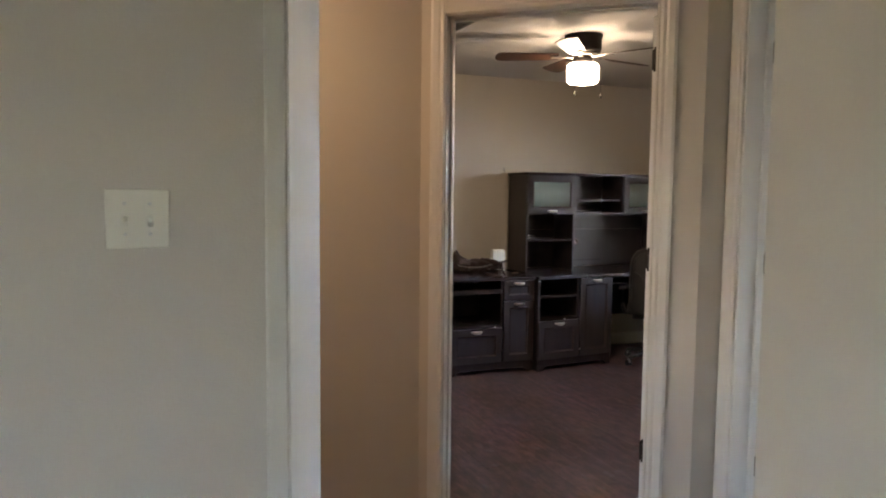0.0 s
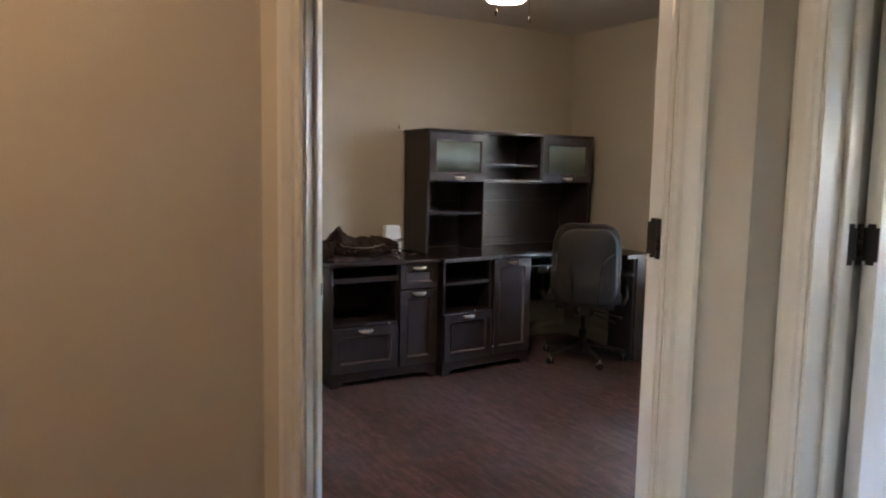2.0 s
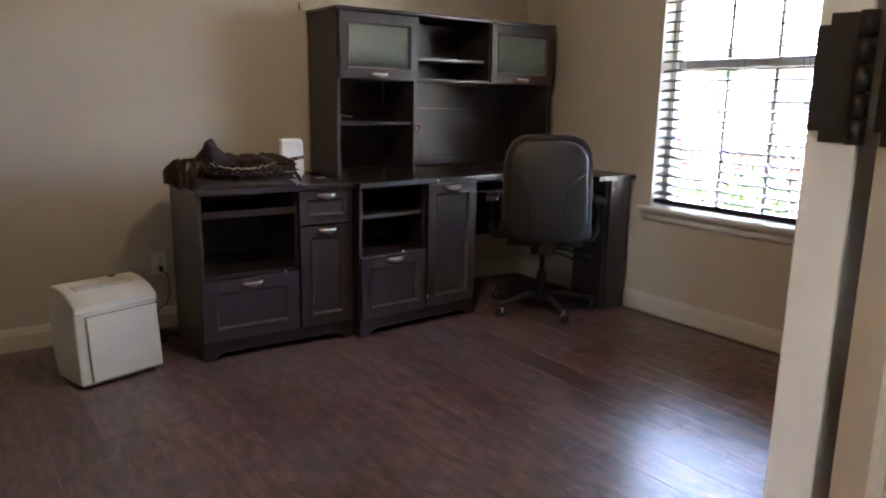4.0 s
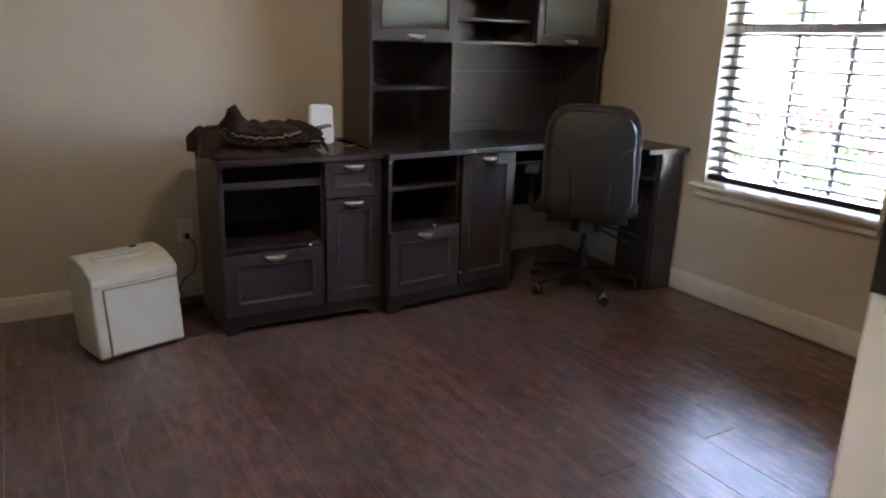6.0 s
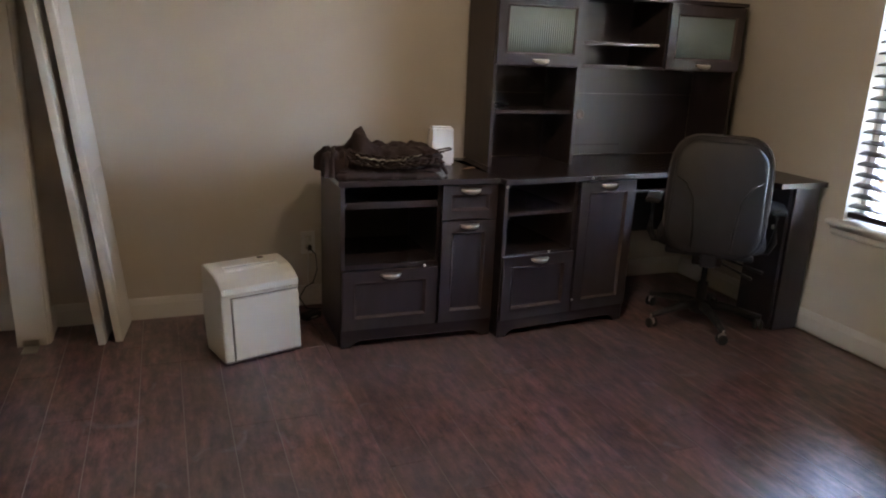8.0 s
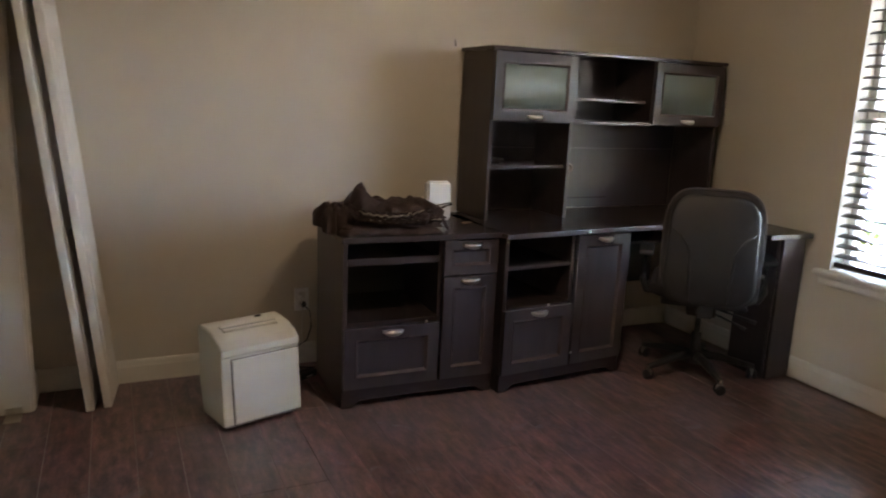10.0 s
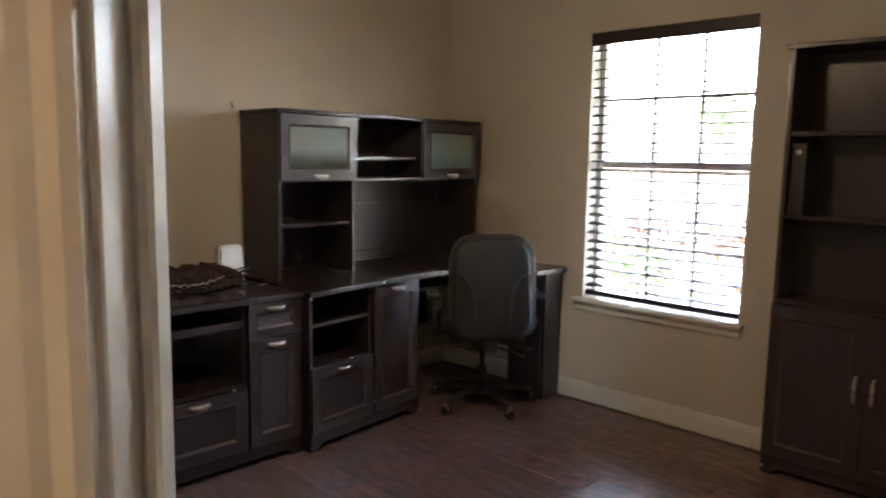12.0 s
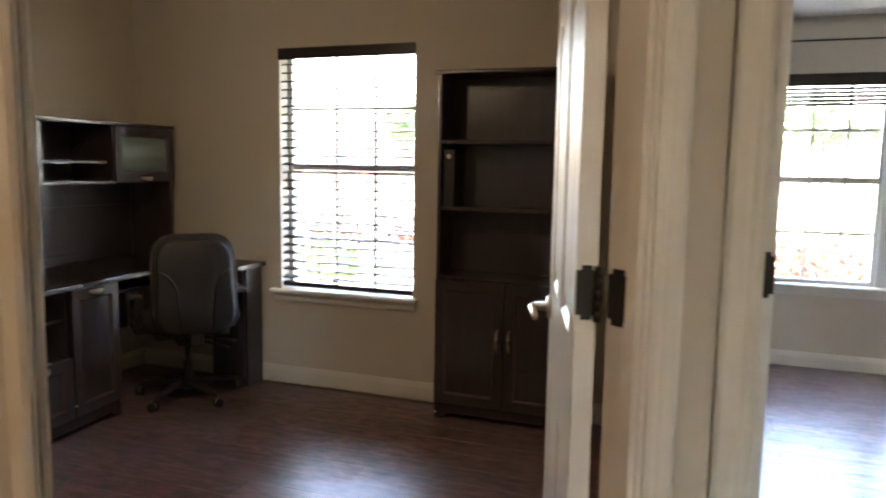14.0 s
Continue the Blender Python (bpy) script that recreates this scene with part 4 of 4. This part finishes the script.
SWITCH = mat("cream_switch_plastic", (0.74, 0.71, 0.60), 0.35, 0.03)
sw = thing("light_switch", "off-white double toggle light switch plate", "switch", pose(-0.136, 1.44, 1.36))
part("cover_plate", boxes((-0.058, 0.058, -0.007, 0, -0.058, 0.058), bevel=0.003, seg=2), SWITCH, sw)
for x, r in ((-0.023, 25), (0.023, 25)):
    part("toggle", moved(boxes((-0.005, 0.005, -0.024, 0.002, -0.006, 0.006), bevel=0.002), pose(x, -0.006, 0.0, r)), SWITCH, sw)
    for z in (-0.030, 0.030):
        part("plate_screw", moved(lathe([(0.0005, 0), (0.0035, 0), (0.003, 0.001), (0.0005, 0.0012)], 10), Matrix.Translation((x, -0.007, z)) @ pose(0, 0, 0, 90)), CORDW, sw)

nl = thing("wall_hook", "tiny bent picture hook on the wall", "hook", pose(2.735, NY, 1.61))
part("hook", tube([(0, 0.001, 0.018), (0, -0.004, 0.012), (0, -0.004, -0.008), (0, -0.010, -0.014), (0, -0.013, -0.006)], 0.0028, 6), BRONZE, nl)

# ---- closet side: folded door panels and jamb ----
cf = thing("closet_frame", "white jamb and casing of the open closet", "door frame", kind="structure")
part("jamb", boxes((0.664, 0.781, 5.282, 5.299, 0, 2.08), bevel=0.002), TRIM, cf)
part("jamb", boxes((0.664, 0.781, 3.551, 3.569, 0, 2.08), bevel=0.002), TRIM, cf)
part("jamb", boxes((0.664, 0.781, 3.569, 5.282, 2.062, 2.079), bevel=0.002), TRIM, cf)
part("casing", sweep(CAS, (0.780, 5.292, 0), (0.780, 5.292, 2.14), (0, 1, 0), (1, 0, 0)), TRIM, cf)
part("casing", sweep(CAS, (0.780, 3.558, 0), (0.780, 3.558, 2.14), (0, -1, 0), (1, 0, 0)), TRIM, cf)
part("casing", sweep(CAS, (0.780, 3.559, 2.083), (0.780, 5.291, 2.083), (0, 0, 1), (1, 0, 0)), TRIM, cf)
part("pivot_bracket", boxes((0.69, 0.75, 5.20, 5.2815, 0.0, 0.004), (0.69, 0.75, 5.278, 5.2815, 0.004, 0.03)), NICKEL, cf, "metal floor pivot bracket")
for k, (x, y, rz) in enumerate(((0.985, 5.205, 84), (1.052, 5.222, 83))):
    bd = thing("closet_door_panel", "white closet door panel standing against the wall", "door panel", pose(x, y, 0.004, 0, -5.5, 0) @ pose(0, 0, 0, 0, 0, rz), group="closet door panels")
    part("slab", boxes((0, 0.255, -0.032, 0, 0.0, 2.02), bevel=0.003), DOORW, bd)
    for z0, z1 in ((0.12, 0.75), (0.90, 1.50), (1.62, 1.90)):
        part("panel", boxes((0.05, 0.205, -0.036, -0.0315, z0, z1), bevel=0.003), DOORW, bd)

# ---- bookcase ----
bc = thing("bookcase", "tall espresso bookcase with two doors below open shelves", "bookcase", pose(4.055, 3.29, 0, 0, 0, -90))
BW, BD, BH = 0.77, 0.225, 1.86
for x0 in (0, BW - 0.018):
    part("side", boxes((x0, x0 + 0.018, 0, BD, 0, BH - 0.02), bevel=0.001), ESPV, bc)
part("top", boxes((-0.015, BW + 0.015, -0.018, BD, BH - 0.02, BH), bevel=0.004, seg=2), ESP, bc)
part("back", boxes((0.018, BW - 0.018, BD - 0.007, BD - 0.001, 0.05, BH - 0.02)), ESPV, bc)
for z, d in ((1.485, 0.012), (1.135, 0.006), (0.772, -0.016), (0.07, 0.01)):
    part("shelf", boxes((0.0185, BW - 0.0185, d, BD - 0.008, z, z + 0.018), bevel=0.001), ESP, bc)
plinth(bc, BW, -0.002)
for x0, x1, hx in ((0.003, BW / 2 - 0.0015, BW / 2 - 0.032), (BW / 2 + 0.0015, BW - 0.003, BW / 2 + 0.032)):
    d = panel_front("door", bc, x0, x1, 0.090, 0.768, -0.001, handle=False)
    part("handle", tube([(hx, -0.018, 0.405), (hx, -0.040, 0.415), (hx, -0.046, 0.45), (hx, -0.046, 0.475), (hx, -0.040, 0.51), (hx, -0.018, 0.52)], [0.005, 0.006, 0.008, 0.008, 0.006, 0.005], 8), NICKEL, d, "brushed nickel bow handle")
for x in (0.006, BW - 0.10):
    screw(bc, x, -0.0205 if x > 0.01 else -0.0005, 0.045 if x > 0.01 else 0.03)
bn = thing("ring_binder", "black ring binder standing on the shelf", "binder", pose(4.085, 3.24, 1.1535, 0, 0, -90))
part("cover", boxes((-0.03, 0.03, 0, 0.006, 0, 0.30), (-0.03, -0.026, 0.006, 0.185, 0, 0.30), (0.026, 0.03, 0.006, 0.185, 0, 0.30), bevel=0.001), PLASTIC, bn)
part("pages", boxes((-0.024, 0.020, 0.012, 0.17, 0.006, 0.285)), CORDW, bn)
part("finger_ring", moved(lathe([(0.007, 0), (0.012, 0), (0.012, 0.003), (0.007, 0.003)], 16), Matrix.Translation((0, 0.0, 0.265)) @ pose(0, 0, 0, 90)), NICKEL, bn)
part("spine_label", boxes((-0.014, 0.014, -0.0012, 0.0, 0.06, 0.22)), BLACKISH, bn)

# ---- ceiling fan and vent ----
FX, FY = 2.42, 3.82
fn = thing("ceiling_fan", "dark bronze five-blade ceiling fan with a lit globe", "ceiling fan", pose(FX, FY, CEILZ, 0, 0, 0))
part("motor_housing", lathe([(0.001, 0), (0.118, 0), (0.118, -0.012), (0.112, -0.02), (0.112, -0.085), (0.105, -0.105), (0.085, -0.118), (0.001, -0.12)], 40), BRONZE, fn)
part("trim_ring", lathe([(0.05, -0.112), (0.092, -0.114), (0.092, -0.124), (0.05, -0.128)], 32), NICKEL, fn, "brushed nickel trim ring")
part("switch_cup", lathe([(0.05, -0.12), (0.062, -0.125), (0.062, -0.165), (0.055, -0.175), (0.001, -0.176)], 32), BRONZE, fn)
part("globe", lathe([(0.001, -0.172), (0.085, -0.174), (0.095, -0.182), (0.099, -0.20), (0.098, -0.275), (0.088, -0.292), (0.055, -0.298), (0.001, -0.300)], 40), GLOBE, fn, "lit frosted glass drum shade")
for k in range(5):
    ang = -62 + 72 * k
    am = pose(0, 0, -0.135, 0, 0, ang)
    b = part("blade_arm", moved(boxes((0.05, 0.15, -0.013, 0.013, -0.004, 0.004), (0.14, 0.20, -0.03, 0.03, -0.003, 0.003), bevel=0.002), am), NICKEL, fn, "brushed nickel blade bracket")
    n = 12
    out = [(0.155 + 0.37 * i / n, 0.048 + 0.022 * (i / n)) for i in range(n)] + [(0.525, 0.064), (0.548, 0.02), (0.55, -0.02)]
    low = [(0.535, -0.055)] + [(0.155 + 0.37 * (n - 1 - i) / n, -0.048 - 0.018 * ((n - 1 - i) / n)) for i in range(n)]
    bm = prism(out + low, 0.004, 0.010)
    part("blade", moved(bm, am @ pose(0, 0, 0, 11)), BLADE, b, "dark walnut fan blade")
for x, y in ((-0.062, -0.04), (0.075, -0.02)):
    part("pull_chain", tube([(x, y, -0.16), (x * 1.5, y * 1.5, -0.18), (x * 1.55, y * 1.55, -0.36)], 0.0014, 5), BRONZE, fn)
    part("chain_knob", tube([(x * 1.55, y * 1.55, -0.355), (x * 1.55, y * 1.55, -0.368), (x * 1.55, y * 1.55, -0.385)], [0.004, 0.008, 0.003], 8), BRONZE, fn)
vt = thing("ceiling_vent", "white louvred air vent in the ceiling", "vent", pose(1.56, 3.92, CEILZ - 0.001, 0, 0, 0))
part("frame", boxes((-0.10, 0.10, -0.19, -0.165, -0.006, 0), (-0.10, 0.10, 0.165, 0.19, -0.006, 0), (-0.10, -0.08, -0.165, 0.165, -0.006, 0), (0.08, 0.10, -0.165, 0.165, -0.006, 0)), CEIL, vt)
part("backing", boxes((-0.079, 0.079, -0.164, 0.164, -0.0015, 0)), BLACKISH, vt)
for k in range(9):
    part("slat", moved(boxes((-0.078, 0.078, -0.014, 0.014, -0.0015, 0.0005)), pose(0, -0.144 + 0.036 * k, -0.005, 18)), CEIL, vt)

# hall lamp
hl = thing("hall_ceiling_light", "warm lit flush dome light on the hall ceiling", "ceiling light", pose(HLX, HLY, CEILZ))
part("base", lathe([(0.001, 0), (0.14, 0), (0.14, -0.02), (0.001, -0.022)], 32), BRONZE, hl)
part("dome", lathe([(0.125, -0.02), (0.125, -0.035), (0.105, -0.07), (0.06, -0.092), (0.001, -0.098)], 32), HALLGLOW, hl, "warm lit frosted dome")

# ---- second room ----
sash_window("window_2", 6.045, 0.835, R2Y1, R2Z0, R2Z1, 1.31, (1.28, 1.06), (0.945, 1.65), "white double-hung window with thin grilles")
sash_window("window_3", 6.045, R2Y0, 0.745, R2Z0, R2Z1, 1.31, (0.39, 0.03), (0.945, 1.65), "white double-hung window with thin grilles")
struct("trim", boxes((6.03, 6.098, 0.746, 0.834, R2Z0, R2Z1), bevel=0.003), VINYL, "white post between two windows", "trim")
ws = thing("window_sill", "white moulded window sill and apron", "window sill", kind="structure")
part("stool", sweep(SILLP, (5.999, -0.38, 0.568), (5.999, 1.55, 0.568), (-1, 0, 0), (0, 0, 1)), TRIM, ws)
part("apron", sweep([(0, 0), (0.012, 0), (0.02, 0.05), (0.02, 0.0575), (0, 0.0575)], (5.999, -0.36, 0.51), (5.999, 1.53, 0.51), (-1, 0, 0), (0, 0, 1)), TRIM, ws)
sh = thing("bamboo_shade", "dark woven bamboo shade rolled up at the window top", "shade")
part("valance", boxes((5.975, 5.99, R2Y0 - 0.01, R2Y1 + 0.01, 1.94, 2.025), bevel=0.003), BAMBOO, sh)
for k in range(5):
    part("fold", boxes((5.958 + 0.004 * (k % 2), 5.992, R2Y0, R2Y1, 1.808 + 0.026 * k, 1.828 + 0.026 * k), bevel=0.006), BAMBOO, sh)
rd = thing("curtain_rod", "thin dark metal curtain rod above the window", "curtain rod")
part("rod", tube([(5.93, -0.7, 2.235), (5.93, 1.75, 2.235)], 0.006), BRONZE, rd)
for y in (-0.6, 1.65):
    part("bracket", tube([(5.999, y, 2.22), (5.93, y, 2.228)], 0.005), BRONZE, rd)

# ---- outside ----
struct("ground", boxes((-400, 400, -400, 400, -0.55, -0.35)), LAWN, "mown green lawn out to the horizon", "ground")
struct("road", boxes((14, 21, -200, 200, -0.349, -0.33)), CONC, "pale sunlit concrete street", "road")
rnd = random.Random(4)


def leaves(n, rx, ry, rz, size, seed, lobes=7):
    r = random.Random(seed)
    bm = bmesh.new()
    cs = [(Vector((r.uniform(-0.6, 0.6) * rx, r.uniform(-0.6, 0.6) * ry, r.uniform(-0.45, 0.55) * rz)), r.uniform(0.35, 0.6)) for _ in range(lobes)]
    for _ in range(n):
        c, k = r.choice(cs)
        v = Vector((r.gauss(0, 1), r.gauss(0, 1), r.gauss(0, 1))).normalized() * (r.random() ** 0.4)
        p = c + Vector((v.x * rx * k, v.y * ry * k, v.z * rz * k))
        q = Euler((r.uniform(0, 6.3), r.uniform(0, 6.3), r.uniform(0, 6.3))).to_matrix()
        s = size * r.uniform(0.6, 1.4)
        bm.faces.new([bm.verts.new(p + q @ Vector((a * s, b * s * 0.5, 0))) for a, b in ((-1, 0), (0, -1), (1, 0), (0, 1))])
    return bm


def shrub(m, seed, material, label, r, h):
    t = thing("shrub", label, "shrub", m, group="shrubs outside")
    part("stem", tube([(0, 0, -0.02), (0.02, 0.01, h * 0.5)], [0.03, 0.015], 6), BARK, t)
    part("foliage", moved(leaves(900, r, r, h * 0.5, 0.05, seed), Matrix.Translation((0, 0, h * 0.52))), material, t)
    return t


s1 = shrub(pose(9.2, 5.2, -0.35), 1, LEAFR, "reddish-leaved shrub in the garden bed", 0.7, 1.15)
s2 = shrub(pose(8.6, 6.4, -0.35), 2, LEAFG, "green shrub in the garden bed", 0.6, 0.9)
for x, y, s, a in ((9.4, 6.8, s1, 40), (9.0, 8.2, s1, 130), (9.6, 9.6, s1, 220), (8.4, 7.6, s2, 80), (8.8, 9.0, s2, 150), (8.5, 4.4, s2, 30), (9.3, 3.6, s1, 300), (8.4, 1.4, s1, 70), (8.5, 0.3, s1, 160), (8.6, -0.8, s1, 10), (8.5, -2.0, s1, 240), (9.5, 10.8, s1, 20)):
    copy_thing(s, pose(x, y, -0.35, 0, 0, a))


def tree(m, seed, label):
    t = thing("tree", label, "tree", m, group="trees across the street")
    r = random.Random(seed)
    part("trunk", tube([(0, 0, -0.1), (0.05, 0, 1.5), (-0.05, 0.08, 3.2), (0.1, 0, 5.0)], [0.25, 0.19, 0.15, 0.06], 10), BARK, t)
    for k in range(6):
        a = k * 1.05 + r.random()
        part("limb", tube([(0, 0, 2.2 + 0.35 * k), (0.8 * math.cos(a), 0.8 * math.sin(a), 3.0 + 0.4 * k), (1.9 * math.cos(a), 1.9 * math.sin(a), 3.8 + 0.45 * k)], [0.09, 0.06, 0.02], 6), BARK, t)
    part("crown", moved(leaves(3200, 2.8, 2.8, 2.6, 0.16, seed, 13), Matrix.Translation((0, 0, 4.9))), LEAFG, t)
    return t


t1 = tree(pose(58, 26, -0.35), 11, "leafy green tree across the street")
t2 = tree(pose(62, 8, -0.35), 12, "leafy green tree across the street")
for x, y, s, a in ((60, 42, t2, 50), (56, 58, t1, 140), (70, 18, t1, 260), (59, -6, t1, 30), (64, -20, t2, 200), (72, 34, t2, 120), (58, -36, t1, 300), (74, 2, t2, 80), (62, 50, t1, 10), (66, -12, t1, 170)):
    copy_thing(s, pose(x, y, -0.35, 0, 0, a))
ho = thing("house", "brick house with a grey shingle roof across the street", "house", pose(66, 34, -0.35))
part("wall", boxes((0, 9, -9, 9, 0, 3.0)), BRICK, ho)
part("roof", moved(prism([(-0.6, 3.0), (9.6, 3.0), (4.5, 6.2)], -9.6, 9.6), Matrix(((1, 0, 0, 0), (0, 0, 1, 0), (0, 1, 0, 0), (0, 0, 0, 1)))), ROOF, ho)
for y in (-6, -2, 3, 6.5):
    wi = part("window", boxes((-0.04, 0.02, y - 0.6, y + 0.6, 0.9, 2.3)), VINYL, ho)
    part("pane", boxes((-0.05, -0.041, y - 0.5, y + 0.5, 1.0, 2.2)), BLACKISH, wi)

# ---- floor planks ----
fl = tagged(new("floor"), "dark walnut plank floor, scuffed and dusty", "floor", kind="structure")
PWD = 0.1535
plank_me = {}


def plank(length):
    key = round(length, 3)
    if key not in plank_me:
        bm = bmesh.new()
        w, h, c = PWD / 2 - 0.0004, length / 2 - 0.0004, 0.0013
        lo = [bm.verts.new((x * w, y * h, -0.012)) for x, y in ((-1, -1), (1, -1), (1, 1), (-1, 1))]
        mi = [bm.verts.new((x * w, y * h, -c)) for x, y in ((-1, -1), (1, -1), (1, 1), (-1, 1))]
        hi = [bm.verts.new((x * (w - c), y * (h - c), 0)) for x, y in ((-1, -1), (1, -1), (1, 1), (-1, 1))]
        bm.faces.new(hi)
        for i in range(4):
            j = (i + 1) % 4
            bm.faces.new((lo[i], lo[j], mi[j], mi[i]))
            bm.faces.new((mi[i], mi[j], hi[j], hi[i])).material_index = i % 2
        plank_me[key] = mesh_of("plank", bm, PLANK)
        plank_me[key].materials.append(SEAM)
    return plank_me[key]


prnd = random.Random(7)
x = -0.72 + PWD / 2 + 0.04
while x < 6.0:
    top = NY if x < EX else SY
    y = -0.25
    first = prnd.choice((0.4, 0.6, 0.8, 1.0, 1.2))
    L = first
    while y < top:
        L = min(L, top - y)
        if L < 0.05:
            break
        p = new("plank", plank(L))
        p.parent = fl
        p.matrix_local = pose(x, y + L / 2, 0)
        y += L
        L = 1.2
    x += PWD
